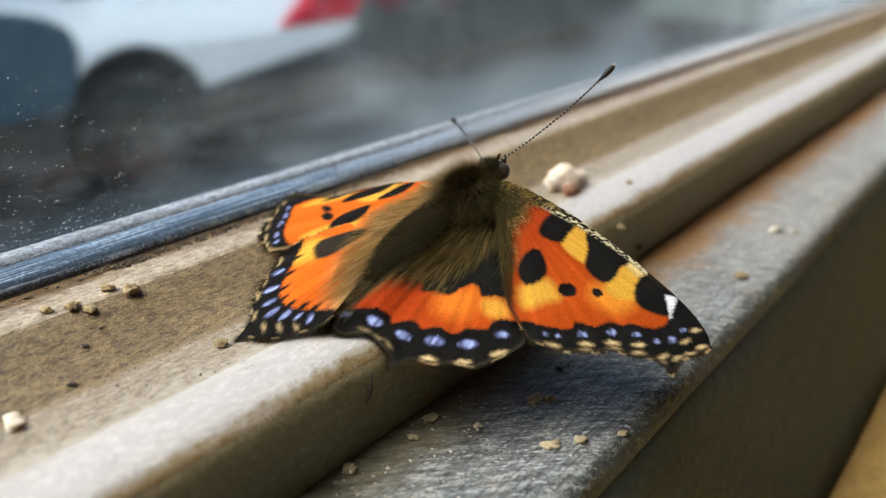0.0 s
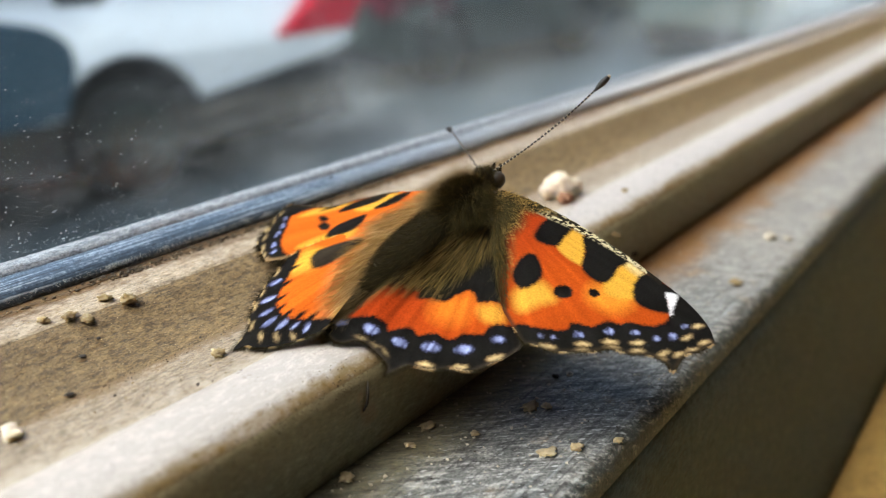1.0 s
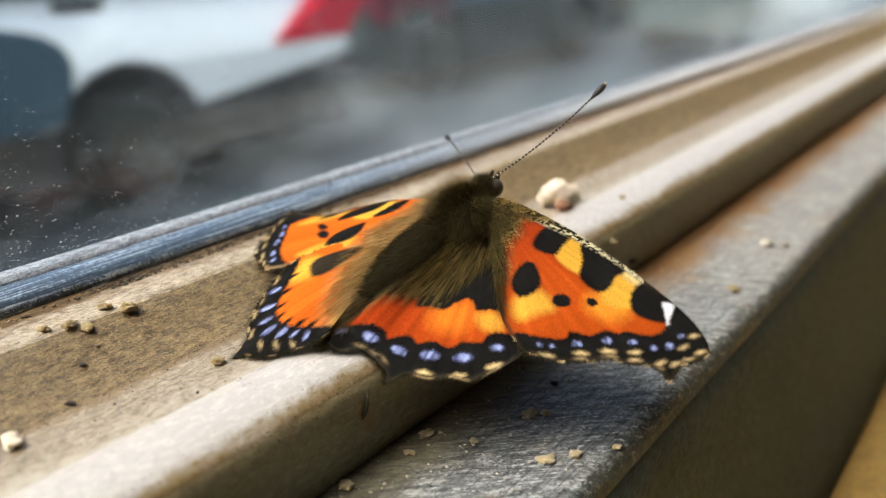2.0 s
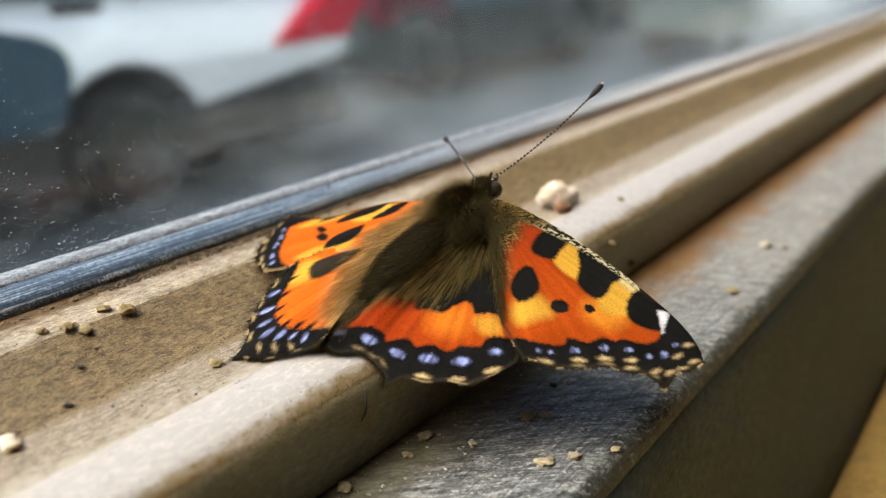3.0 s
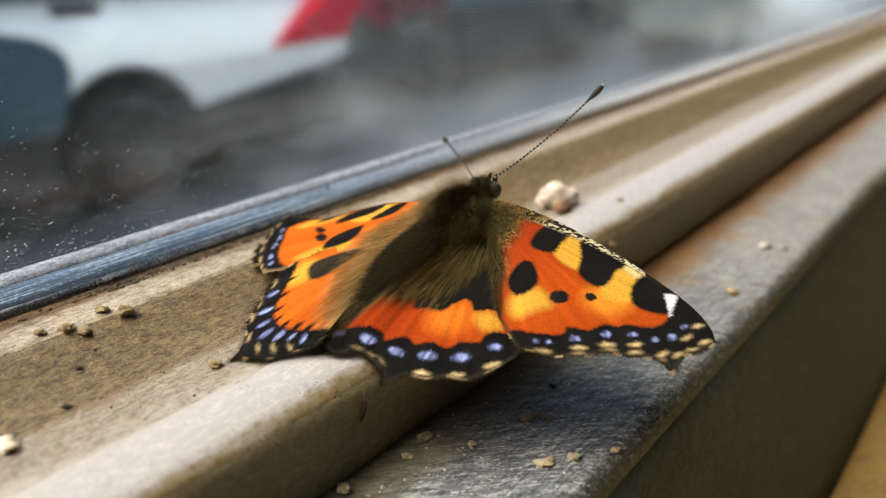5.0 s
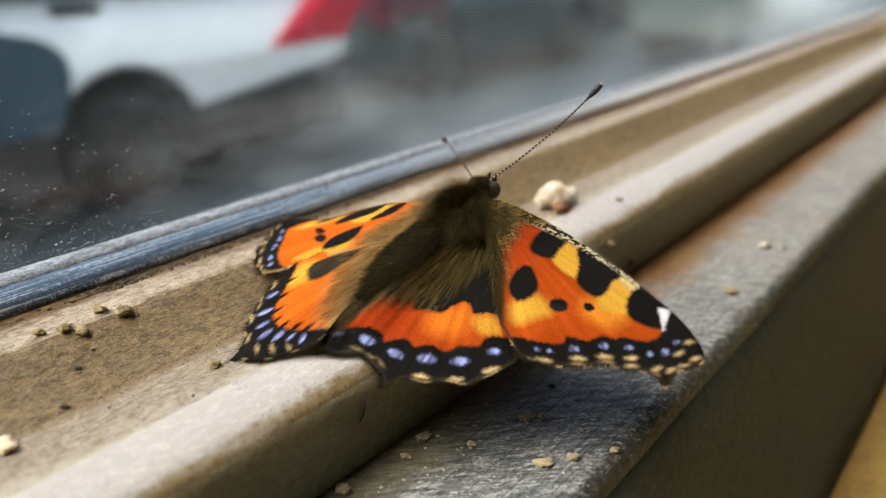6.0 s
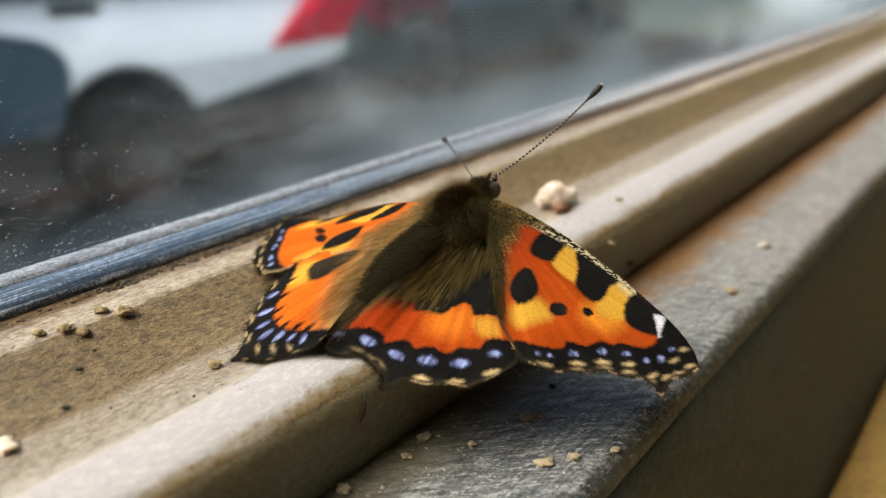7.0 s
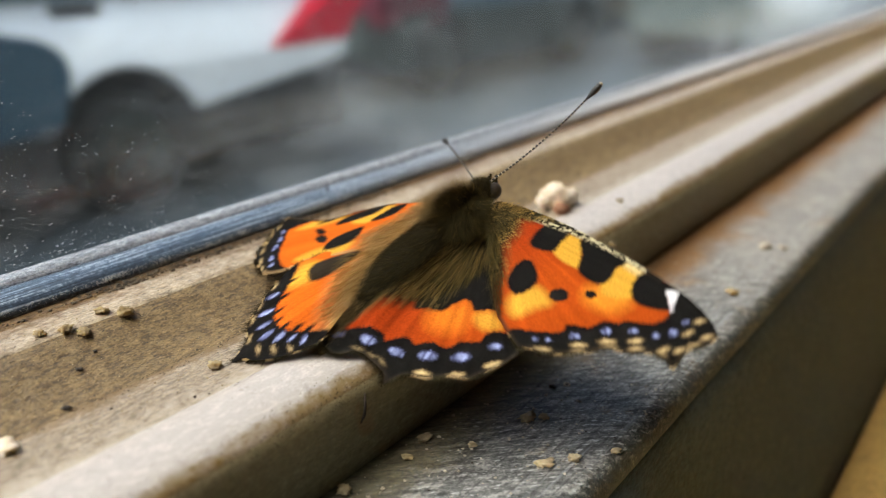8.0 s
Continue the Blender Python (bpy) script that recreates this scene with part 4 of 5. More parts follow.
def paint_hind_l(p, d):
    pt = Paint(p, (0.68, 0.125, 0.010), 0.05)
    x, y = p.T
    pt.patch([(8.9, -10.5), (6.8, -9.6), (5.6, -12.1), (7.4, -13.8)], YELLOW, 1.2)
    root = soft(inside(pt.q, [(5.2, -5.4), (4.1, -9.0), (2.7, -12.2), (0.3, -16.0), (-0.6, -17.4), (-3, -16), (-3, -2), (3, -2)]), 3.0)
    pt.lay(root * 0.9, (0.38, 0.21, 0.075))
    pt.patch([(7.1, -11.2), (7.4, -9.6), (5.0, -7.4), (3.8, -7.2), (4.0, -10.2), (5.4, -12.3)], (0.03, 0.022, 0.014), 0.5)
    pt.streaks(root, GOLD, 0.35, 420, 1.5)
    pt.patch([(10.5, -9.5), (8.6, -11.6), (7.4, -13.6), (6.8, -15.2), (5.9, -16.6), (4.8, -17.6), (3.3, -18.1), (2.0, -18.0), (0.6, -17.4), (-1.6, -16.8), (-2, -22), (5, -25), (11, -15)], INK, 0.4)
    teeth(pt, [(8.9, -13.2), (7.9, -15.0), (6.7, -17.2), (5.4, -18.4), (4.1, -19.4), (2.6, -19.0), (1.4, -18.7), (0.3, -18.3)])
    lunules(pt, [(8.0, -15.1, 130, 1.2), (6.8, -17.0, 125, 1.3), (5.5, -18.4, 115, 1.2), (4.1, -19.3, 105, 1.3), (2.6, -19.0, 95, 1.2), (1.4, -18.7, 95, 0.8), (0.3, -18.3, 60, 1.0)], (0.68, 0.42))
    dashes(pt, [(9.1, -13.9, 65, 1.0), (8.2, -16.6, 60, 0.9), (7.3, -18.3, 60, 1.1), (5.5, -20.2, 55, 0.9), (3.4, -20.9, 40, 1.0), (2.0, -20.3, 35, 1.0), (0.7, -19.6, 30, 0.8)], 0.35, 0.5)
    pt.rays(0.12, 130)
    return pt.c


def hairs(name, roots, ways, lengths, width, material, parent, label="", droop=0.25, wild=0.25):
    """Many fine tapered hairs in one mesh."""
    n = len(roots)
    roots, ways = np.asarray(roots, float), np.asarray(ways, float)
    ways = ways + rng.normal(0, wild, ways.shape)
    ways /= np.linalg.norm(ways, axis=1)[:, None]
    side = np.cross(ways, rng.normal(0, 1, ways.shape))
    side /= np.linalg.norm(side, axis=1)[:, None]
    other = np.cross(ways, side)
    L = np.asarray(lengths, float)[:, None]
    bend = np.array([0, 0, -1.0]) * droop
    mid = roots + ways * L * 0.55 + bend * L * 0.15
    tip = roots + ways * L + bend * L * 0.5
    ring = [side, -0.5 * side + 0.87 * other, -0.5 * side - 0.87 * other]
    v = np.concatenate([roots + r * width for r in ring] + [mid + r * width * 0.7 for r in ring] + [tip])
    i = np.arange(n)
    f = []
    for a, b in ((0, 1), (1, 2), (2, 0)):
        f.append(np.stack([a * n + i, b * n + i, (b + 3) * n + i], 1))
        f.append(np.stack([a * n + i, (b + 3) * n + i, (a + 3) * n + i], 1))
        f.append(np.stack([(a + 3) * n + i, (b + 3) * n + i, 6 * n + i], 1))
    return part(name, mesh_of(name, v, np.concatenate(f), MM), material, parent, label)


def on_ellipsoid(n, c, r, keep):
    d = rng.normal(0, 1, (n * 3, 3))
    d /= np.linalg.norm(d, axis=1)[:, None]
    d = d[keep(d)][:n]
    return d * np.array(r) + np.array(c), d


BODY_POSE = pose(-0.45 * MM, 4.0 * MM, 15.87 * MM, 19.43, 0, -90)
butterfly = thing("butterfly", BODY_POSE, "orange and black butterfly with lilac-spotted wing edges, basking on the rail", "butterfly")

# body
ell = lambda c, r, n=14: [(c[1] + r[1] * math.sin(a), max(r[0] * math.cos(a), 0.02), max(r[2] * math.cos(a), 0.02), c[0], c[2]) for a in np.linspace(-math.pi / 2, math.pi / 2, n)]
v, f = revolve(ell((0, 0.1, -0.2), (2.2, 3.6, 2.2)), 28)
thorax = part("thorax", mesh_of("thorax", v, f, MM, True), M_BODY, butterfly, "dark furry thorax")
v, f = revolve(ell((0, 4.3, 0.15), (1.35, 1.15, 1.25)), 24)
skull = part("head", mesh_of("head", v, f, MM, True), M_BODY, butterfly, "small dark head")
rings = []
for k in range(49):
    s = k / 48
    y = -2.0 - 16.6 * s
    r = 2.25 * (0.72 + 0.28 * math.sin(math.pi * min(1, s * 1.5))) * (1 - max(0, s - 0.35) ** 1.4 * 1.65) - 0.07 * (k % 6 == 0)
    rings.append((y, max(r, 0.2), max(r * 0.8, 0.2), -0.45 - 0.75 * s, 0.05 - 1.25 * s))
v, f = revolve(list(reversed(rings)), 24)
abdomen = part("abdomen", mesh_of("abdomen", v, f, MM, True), M_BODY, butterfly, "dark brown segmented abdomen")
for sx in (-1, 1):
    v, f = revolve(ell((sx * 1.05, 4.75, 0.15), (0.7, 0.85, 0.85)), 18)
    part("eye", mesh_of("eye", v, f, MM, True), M_EYE, skull, "glossy dark compound eye")
    v, f = tube([(sx * 0.35, 5.3, -0.1), (sx * 0.4, 6.0, 0.3), (sx * 0.35, 6.5, 0.8)], [0.3, 0.26, 0.1], 8)
    part("palp", mesh_of("palp", v, f, MM, True), M_BODY, skull, "fuzzy palp")


def antenna(base, tip, bow):
    """A thin ringed stalk with a dark pale-tipped club, in its own space along the line from base to tip."""
    b, e = Vector(base), Vector(tip)
    stalk = new("antenna")
    stalk.parent = butterfly
    stalk.matrix_basis = Matrix.Translation(b * MM)
    d = e - b
    at = lambda s: d * s + Vector(bow) * (4 * s * (1 - s))
    n = 30
    for k in range(n):
        s0, s1 = 0.86 * k / n, 0.86 * (k + 1) / n
        gap = s0 + (s1 - s0) * 0.76
        v, f = tube([at(s0), at(gap)], [0.085, 0.10], 7)
        part("segment", mesh_of("segment", v, f, MM, True), M_BLACK, stalk)
        v, f = tube([at(gap), at(s1)], [0.085, 0.08], 7)
        part("band", mesh_of("band", v, f, MM, True), M_PALE, stalk)
    ss = np.linspace(0.855, 0.985, 9)
    v, f = tube([at(s) for s in ss], [0.09, 0.13, 0.19, 0.25, 0.29, 0.31, 0.31, 0.28, 0.2], 12)
    part("club", mesh_of("club", v, f, MM, True), M_BLACK, stalk, "dark antenna club")
    v, f = tube([at(0.983), at(0.995), at(1.0)], [0.205, 0.15, 0.05], 12)
    part("club_tip", mesh_of("club_tip", v, f, MM, True), M_PALE, stalk, "pale tip of the club")
    return stalk


ANT_R, ANT_L = (0.6, 4.76, 1.05), (-0.7, 4.4, 1.0)
antenna_r = antenna(ANT_R, (8.15, 14.8, 7.5), (0.25, -0.1, -0.35))
antenna_l = antenna(ANT_L, (-10.3, 11.6, 0.0), (0.0, 0.0, 0.3))

# wings, each hinged at its root
HINGE_FR, HINGE_HR = (2.829, 1.835, 0.119), (2.2, 2.57, -1.2)
HINGE_FL, HINGE_HL = (-2.1, -0.5, 0.48), (-2.1, -0.5, -0.02)


def wing(name, outline, painter, hinge, droop, mirror, label, fold=0.0, size=1.0):
    me, geo = wing_mesh(name, outline, painter, fold=fold)
    if mirror:
        me.transform(Matrix.Diagonal((-1, 1, 1, 1)))
        me.flip_normals()
    ob = part(name, me, M_WING, butterfly, label)
    ob.matrix_basis = pose(hinge[0] * MM, hinge[1] * MM, hinge[2] * MM, 0, -droop if mirror else droop, 0)
    ob.scale = (size, size, size)
    mod = ob.modifiers.new("thickness", "SOLIDIFY")
    mod.thickness, mod.offset = 0.05 * MM, -1
    return ob, geo


fore_r, geo_fr = wing("forewing", FORE_R, paint_fore_r, HINGE_FR, 13, False, "orange forewing with black, yellow and white patches", size=0.984)
hind_r, geo_hr = wing("hindwing", HIND_R, paint_hind_r, HINGE_HR, 11, False, "orange hindwing with dark root and lilac-spotted border", 1.2)
fore_l, geo_fl = wing("forewing", FORE_L, paint_fore_l, HINGE_FL, 9, True, "orange forewing seen edge-on, black and yellow bars")
hind_l, geo_hl = wing("hindwing", HIND_L, paint_hind_l, HINGE_HL, 5, True, "orange hindwing with lilac-spotted scalloped border")


def wing_hairs(ob, geo, region, count, length, material, label, mirror=False, lift=0.35, width=0.022, wild=0.16):
    """Down on the wing root, combed outwards."""
    p, z = geo
    sd = inside(p, region)
    pick = np.flatnonzero(sd > 0)
    pick = rng.choice(pick, count)
    q = p[pick] + rng.normal(0, 0.05, (count, 2))
    d = q / np.maximum(np.hypot(*q.T), 0.3)[:, None]
    w = np.column_stack([d, np.full(count, lift)])
    r = np.column_stack([q, z[pick]])
    if mirror:
        r[:, 0] *= -1
        w[:, 0] *= -1
    hairs("down", r, w, rng.uniform(0.5, 1.0, count) * length, width, material, ob, label, 0.1, wild)


wing_hairs(fore_r, geo_fr, [(0, 0.4), (1.6, 0.4), (1.8, -0.6), (2.2, -3.4), (4.2, -7.6), (3.6, -8.0), (-1, -2)], 900, 1.9, M_OLIVE, "olive-brown down", False, 0.22, 0.010, 0.2)
wing_hairs(fore_r, geo_fr, [(1.6, -2.4), (3.0, -3.4), (5.2, -6.4), (7.4, -10.2), (6.4, -9.9), (3.2, -5.6)], 1100, 1.7, M_OLIVE, "olive hairs along the inner edge", False, 0.2, 0.009, 0.3)
wing_hairs(fore_r, geo_fr, [(0, 2.0), (2.6, 1.6), (3.0, -1.4), (3.4, -3.4), (5.0, -7.0), (2.6, -5.6), (0, -1)], 420, 1.2, M_GOLD, "golden hairs on the root", False, 0.22, 0.009)
wing_hairs(hind_r, geo_hr, [(-1.2, -4), (2.6, -4), (2.6, -8), (1.6, -11), (-0.8, -12.6), (-1.6, -9)], 480, 2.6, M_GOLD, "golden hairs on the root", False, 0.16, 0.008, 0.08)
wing_hairs(hind_r, geo_hr, [(-1.5, -3), (3.0, -4), (3.0, -8), (2.0, -11), (-0.8, -13.4), (-2.4, -16.0), (-2, -9)], 1500, 2.0, M_OLIVE, "olive-brown down", False, 0.13, 0.010, 0.08)
wing_hairs(fore_l, geo_fl, [(-1, 0.8), (2.4, 0.8), (2.9, -2.4), (4.2, -4.8), (3.2, -6.6), (-1.5, -4)], 1000, 2.0, M_DOWN, "long tan down", True, 0.12, 0.010, 0.10)
wing_hairs(fore_l, geo_fl, [(1, 0.8), (3.0, 0.6), (3.9, -2.4), (5.2, -4.8), (4.2, -6.6), (1.5, -4)], 420, 1.8, M_GOLD, "golden hairs", True, 0.25, 0.010)
wing_hairs(fore_l, geo_fl, [(-1, 0.8), (2.0, 0.8), (2.5, -2.4), (3.8, -4.8), (2.8, -6.6), (-1.5, -4)], 350, 1.7, M_BROWNFUR, "dark streaks of down", True, 0.24, 0.014)
wing_hairs(hind_l, geo_hl, [(0.4, -5), (4.0, -6.0), (3.8, -9), (2.8, -12), (0.5, -15.5), (-0.4, -15.5), (0.8, -10)], 620, 2.2, M_GOLD, "golden hairs", True, 0.25, 0.010)
wing_hairs(hind_l, geo_hl, [(-1, -4), (2.6, -5.0), (2.4, -8), (1.4, -11), (-0.2, -14.5), (-0.8, -15.5), (-0.8, -8)], 260, 2.2, M_BROWNFUR, "dark streaks of down", True, 0.24, 0.014)
wing_hairs(hind_l, geo_hl, [(-1, -4), (2.8, -5.0), (2.6, -8), (1.6, -11), (-0.1, -14.5), (-0.8, -15.5), (-0.8, -8)], 1100, 2.3, M_DOWN, "long tan down", True, 0.12, 0.010, 0.10)


def fringe(ob, outline, keep, mirror=False, tufts=()):
    """The hair fringe along the outer wing edge, pale and dark by turns."""
    line = curve_through(outline, 40)
    mid = np.array(outline).mean(0)
    tang = np.roll(line, -1, 0) - np.roll(line, 1, 0)
    out = np.column_stack([tang[:, 1], -tang[:, 0]])
    out /= np.maximum(np.hypot(*out.T), 1e-6)[:, None]
    out *= np.where(((line - mid) * out).sum(1) < 0, -1, 1)[:, None]
    ok = keep(line[:, 0], line[:, 1])
    line, out = line[ok], out[ok]
    run = np.cumsum(np.hypot(*np.diff(line, axis=0, prepend=line[:1]).T))
    pale = np.sin(run * 2.6) > 0.6
    if tufts:
        pale = np.min([np.hypot(line[:, 0] - x, line[:, 1] - y) for x, y in tufts], 0) < 0.85
    for mask, mat, lab in ((pale, M_PALEFUR, "pale fringe hairs"), (~pale, M_DARKFUR, "dark fringe hairs")):
        b = np.repeat(line[mask], 2, 0)
        w = np.repeat(out[mask], 2, 0)
        b = b - w * 0.12 + rng.normal(0, 0.04, b.shape)
        r3, w3 = np.column_stack([b, np.full(len(b), 0.02)]), np.column_stack([w, np.full(len(b), 0.05)])
        if mirror:
            r3[:, 0] *= -1
            w3[:, 0] *= -1
        hairs("fringe", r3, w3, rng.uniform(0.2, (0.95 if mirror else 0.6) if mat is M_DARKFUR else 0.30, len(b)), 0.016, mat, ob, lab, 0.1, 0.3)


fringe(fore_r, FORE_R, lambda x, y: (y < -2.2) & (x > 9))
fringe(hind_r, HIND_R, lambda x, y: (y < -16) | ((x > 8) & (y < -14.6)), False, [(5.6, -18.9), (8.0, -17.5), (9.9, -15.0)])
fringe(fore_l, FORE_L, lambda x, y: (x > 11) & (y < -3.6), True)
fringe(hind_l, HIND_L, lambda x, y: (y < -17) | (x > 7), True)

# fur on the body: combed back along the thorax, short on the head and abdomen
r0, d0 = on_ellipsoid(22000, (0, 0.1, -0.2), (2.15, 3.5, 2.15), lambda d: d[:, 2] > -0.6)
hairs("fur", r0, d0 * np.array([1, 0.55, 1]) + np.array([0, -0.75, 0.1]), rng.uniform(0.5, 1.7, len(r0)), 0.009, M_FUR, thorax, "olive-brown fur", 0.25, 0.16)
r0, d0 = on_ellipsoid(900, (0, 0.1, -0.2), (2.15, 3.5, 2.15), lambda d: d[:, 2] > -0.3)
hairs("fur", r0, d0 * np.array([1, 0.6, 1]) + np.array([0, -0.6, 0.15]), rng.uniform(1.1, 2.1, len(r0)), 0.008, M_GOLD, thorax, "long golden hairs")
# rim light on the window side put in as paler, longer hairs
r0, d0 = on_ellipsoid(5200, (0, 0.1, -0.2), (2.15, 3.5, 2.15), lambda d: (d[:, 0] < -0.15) & (d[:, 2] > -0.5) & (d[:, 2] < 0.85))
hairs("fur", r0, d0 * np.array([1, 0.6, 1]) + np.array([-0.15, -0.25, 0.25]), rng.uniform(1.2, 2.7, len(r0)), 0.007, M_HALO, thorax, "long fur on the flank, pale brown for the rim light", 0.2, 0.2)
r0, d0 = on_ellipsoid(2400, (0, 0.1, -0.2), (2.15, 3.5, 2.15), lambda d: (d[:, 0] > 0.35) & (d[:, 2] > -0.2))
hairs("fur", r0, d0 * np.array([1, 0.5, 0.45]) + np.array([0.35, -0.75, 0.1]), rng.uniform(1.2, 2.7, len(r0)), 0.009, M_OLIVE, thorax, "long olive fur over the wing roots", 0.35, 0.16)
r0, d0 = on_ellipsoid(1500, (0, 4.2, 0.15), (1.3, 1.1, 1.2), lambda d: (d[:, 2] > -0.5) & (d[:, 1] < 0.8))
hairs("fur", r0, d0 + np.array([0, 0.1, 0.2]), rng.uniform(0.25, 0.7, len(r0)), 0.018, M_FUR, skull, "short brown fur")
n_ab = 9000
s_ab, a_ab = rng.random(n_ab), rng.uniform(-0.4, math.pi + 0.4, n_ab)
ring_ab = np.array(rings)
R_ab = np.column_stack([np.interp(s_ab * 48, np.arange(49), ring_ab[:, c]) for c in range(5)])
root_ab = np.column_stack([R_ab[:, 3] + R_ab[:, 1] * np.cos(a_ab), R_ab[:, 0], R_ab[:, 4] + R_ab[:, 2] * np.sin(a_ab)])
way_ab = np.column_stack([np.cos(a_ab) * 0.8 - 0.35, np.full(n_ab, -0.8), np.sin(a_ab) * 0.45])
hairs("fur", root_ab, way_ab, rng.uniform(0.4, 1.0, n_ab), 0.011, M_DARKFUR, abdomen, "dark brown fur")
hairs("fur", root_ab[:1600], way_ab[:1600], rng.uniform(0.5, 1.1, 1600), 0.008, M_OLIVE, abdomen, "longer olive hairs", 0.3, 0.12)
tail = np.flatnonzero(s_ab > 0.66)[:2200]
hairs("fur", root_ab[tail], way_ab[tail] * np.array([0.5, 1.0, 0.8]), rng.uniform(0.8, 1.8, len(tail)), 0.009, M_HALO, abdomen, "pale brown hairs at the tip", 0.3, 0.14)

# legs: from under the thorax to the rail
to_body = BODY_POSE.inverted()
for foot, hip in (((3.2, 2.0, 8.42), (1.1, 1.6, -1.9)), ((-3.2, 1.6, 8.38), (1.2, -0.6, -1.9)), ((3.4, 6.4, 8.40), (-1.1, 1.6, -1.9)), ((-3.0, 6.8, 8.3), (-1.2, -0.6, -1.9))):
    ft = to_body @ (Vector(foot) * MM) / MM
    hp = Vector(hip)
    knee = (hp + ft) * 0.5 + Vector((1.6 if hip[0] > 0 else -1.6, 0, 1.3))
    v, f = tube([hp, (hp + knee) / 2, knee, (knee + ft) / 2, ft], [0.28, 0.24, 0.19, 0.14, 0.09], 8)
    part("leg", mesh_of("leg", v, f, MM, True), M_BODY, butterfly, "thin dark leg")


# ---------------------------------------------------------------- crumbs, grit and specks
def lump(size, seed, flat=0.7, rough=0.5):
    bm = bmesh.new()
    bmesh.ops.create_icosphere(bm, subdivisions=3, radius=1)
    for vv in bm.verts:
        n1, n2, n3 = (noise.noise(vv.co * f + Vector((seed, seed * 0.7, 0))) for f in (1.3, 2.6, 5.5))
        k = 0.72 + rough * (0.8 * n1 + 1.5 * abs(n2) + 0.7 * abs(n3))  # billowed, like a clump
        vv.co = Vector((vv.co.x * k, vv.co.y * k, vv.co.z * k * flat)) * size * MM
    for fc in bm.faces:
        fc.smooth = True
    return bm


def crumb(x, y, z, size, material, label, seed, flat=0.7, turn=0.0, stretch=1.0):
    bm = lump(size * 0.95, seed, flat * 0.75, 0.78)
    for vv in bm.verts:
        vv.co.x *= stretch
    ob = part("crumb", bm, material)
    low = min(vv.co.z for vv in ob.data.vertices)
    ob.matrix_basis = pose(x * MM, y * MM, z * MM - low - 0.05 * MM, 0, 0, turn)
    return tagged(ob, label, "crumb", "crumbs on the window frame")


crumb(-31.89, 22.83, 10.27, 0.39, M_CRUMB, "small tan crumb of dirt on the frame", 0.0, 0.60, 0, 1.00)
crumb(-30.09, 22.15, 10.11, 0.46, M_CRUMB, "small tan crumb of dirt on the frame", 1.7, 0.65, 47, 1.15)
crumb(-29.14, 21.13, 9.74, 0.43, M_CRUMB, "small tan crumb of dirt on the frame", 3.4, 0.70, 94, 1.30)
crumb(-26.59, 22.77, 10.27, 0.37, M_CRUMB, "small tan crumb of dirt on the frame", 5.1, 0.75, 141, 1.45)
crumb(-25.33, 21.41, 9.87, 0.55, M_CRUMB, "small tan crumb of dirt on the frame", 6.8, 0.80, 8, 1.00)
crumb(-29.40, 19.32, 8.88, 0.14, M_CRUMB_DARK, "tiny dark bit of dirt on the frame", 8.5, 0.60, 55, 1.15)
crumb(-31.34, 18.36, 8.38, 0.19, M_CRUMB_DARK, "tiny dark bit of dirt on the frame", 10.2, 0.65, 102, 1.30)
crumb(-34.23, 15.16, 7.55, 0.21, M_CRUMB_DARK, "tiny dark bit of dirt on the frame", 11.9, 0.70, 149, 1.45)
crumb(-23.80, 11.03, 7.73, 0.43, M_CRUMB, "small tan crumb of dirt on the frame", 13.6, 0.75, 16, 1.00)
crumb(-39.25, 13.01, 7.59, 0.61, M_CRUMB_PALE, "small pale crumb on the dusty frame", 15.3, 0.80, 63, 1.15)
crumb(-9.04, -11.69, -0.02, 0.50, M_CRUMB_SAND, "small tan crumb of dirt on the frame", 17.0, 0.60, 110, 1.30)
crumb(-4.19, -7.05, -0.02, 0.50, M_CRUMB_SAND, "small tan crumb of dirt on the frame", 18.7, 0.65, 157, 1.45)
crumb(-3.18, -8.05, -0.01, 0.36, M_CRUMB_SAND, "small tan crumb of dirt on the frame", 20.4, 0.70, 24, 1.00)
crumb(1.67, -6.10, -0.01, 0.25, M_CRUMB_DARK, "tiny dark bit of dirt on the frame", 22.1, 0.75, 71, 1.15)
crumb(-12.27, -1.66, -0.01, 0.45, M_CRUMB_SAND, "small tan crumb of dirt on the frame", 25.5, 0.60, 165, 1.45)
crumb(-6.86, -13.26, -0.01, 0.40, M_CRUMB_SAND, "small tan crumb of dirt on the frame", 27.2, 0.65, 32, 1.00)
crumb(-21.58, -1.13, -0.03, 0.45, M_CRUMB_SAND, "small tan crumb of dirt on the frame", 28.9, 0.70, 79, 1.15)
crumb(-15.35, -2.19, -0.01, 0.30, M_CRUMB_SAND, "small tan crumb of dirt on the frame", 30.6, 0.75, 126, 1.30)
crumb(51.49, -10.86, -0.00, 0.62, M_GRIT, "small pale crumb on the dusty frame", 32.3, 0.80, 173, 1.45)
crumb(52.77, -12.79, -0.01, 0.55, M_GRIT, "small pale crumb on the dusty frame", 34.0, 0.60, 40, 1.00)
crumb(33.55, -12.35, -0.01, 0.60, M_CRUMB, "small tan crumb of dirt on the frame", 35.7, 0.65, 87, 1.15)
crumb(24.64, -0.00, 5.96, 0.47, M_CRUMB, "small tan crumb of dirt on the frame", 37.4, 0.70, 134, 1.30)
crumb(30.60, -0.13, 1.64, 0.37, M_CRUMB_DARK, "tiny dark bit of dirt on the frame", 39.1, 0.75, 1, 1.45)
crumb(34.30, 3.67, 8.40, 0.36, M_CRUMB, "small tan crumb of dirt on the frame", 40.8, 0.80, 48, 1.00)
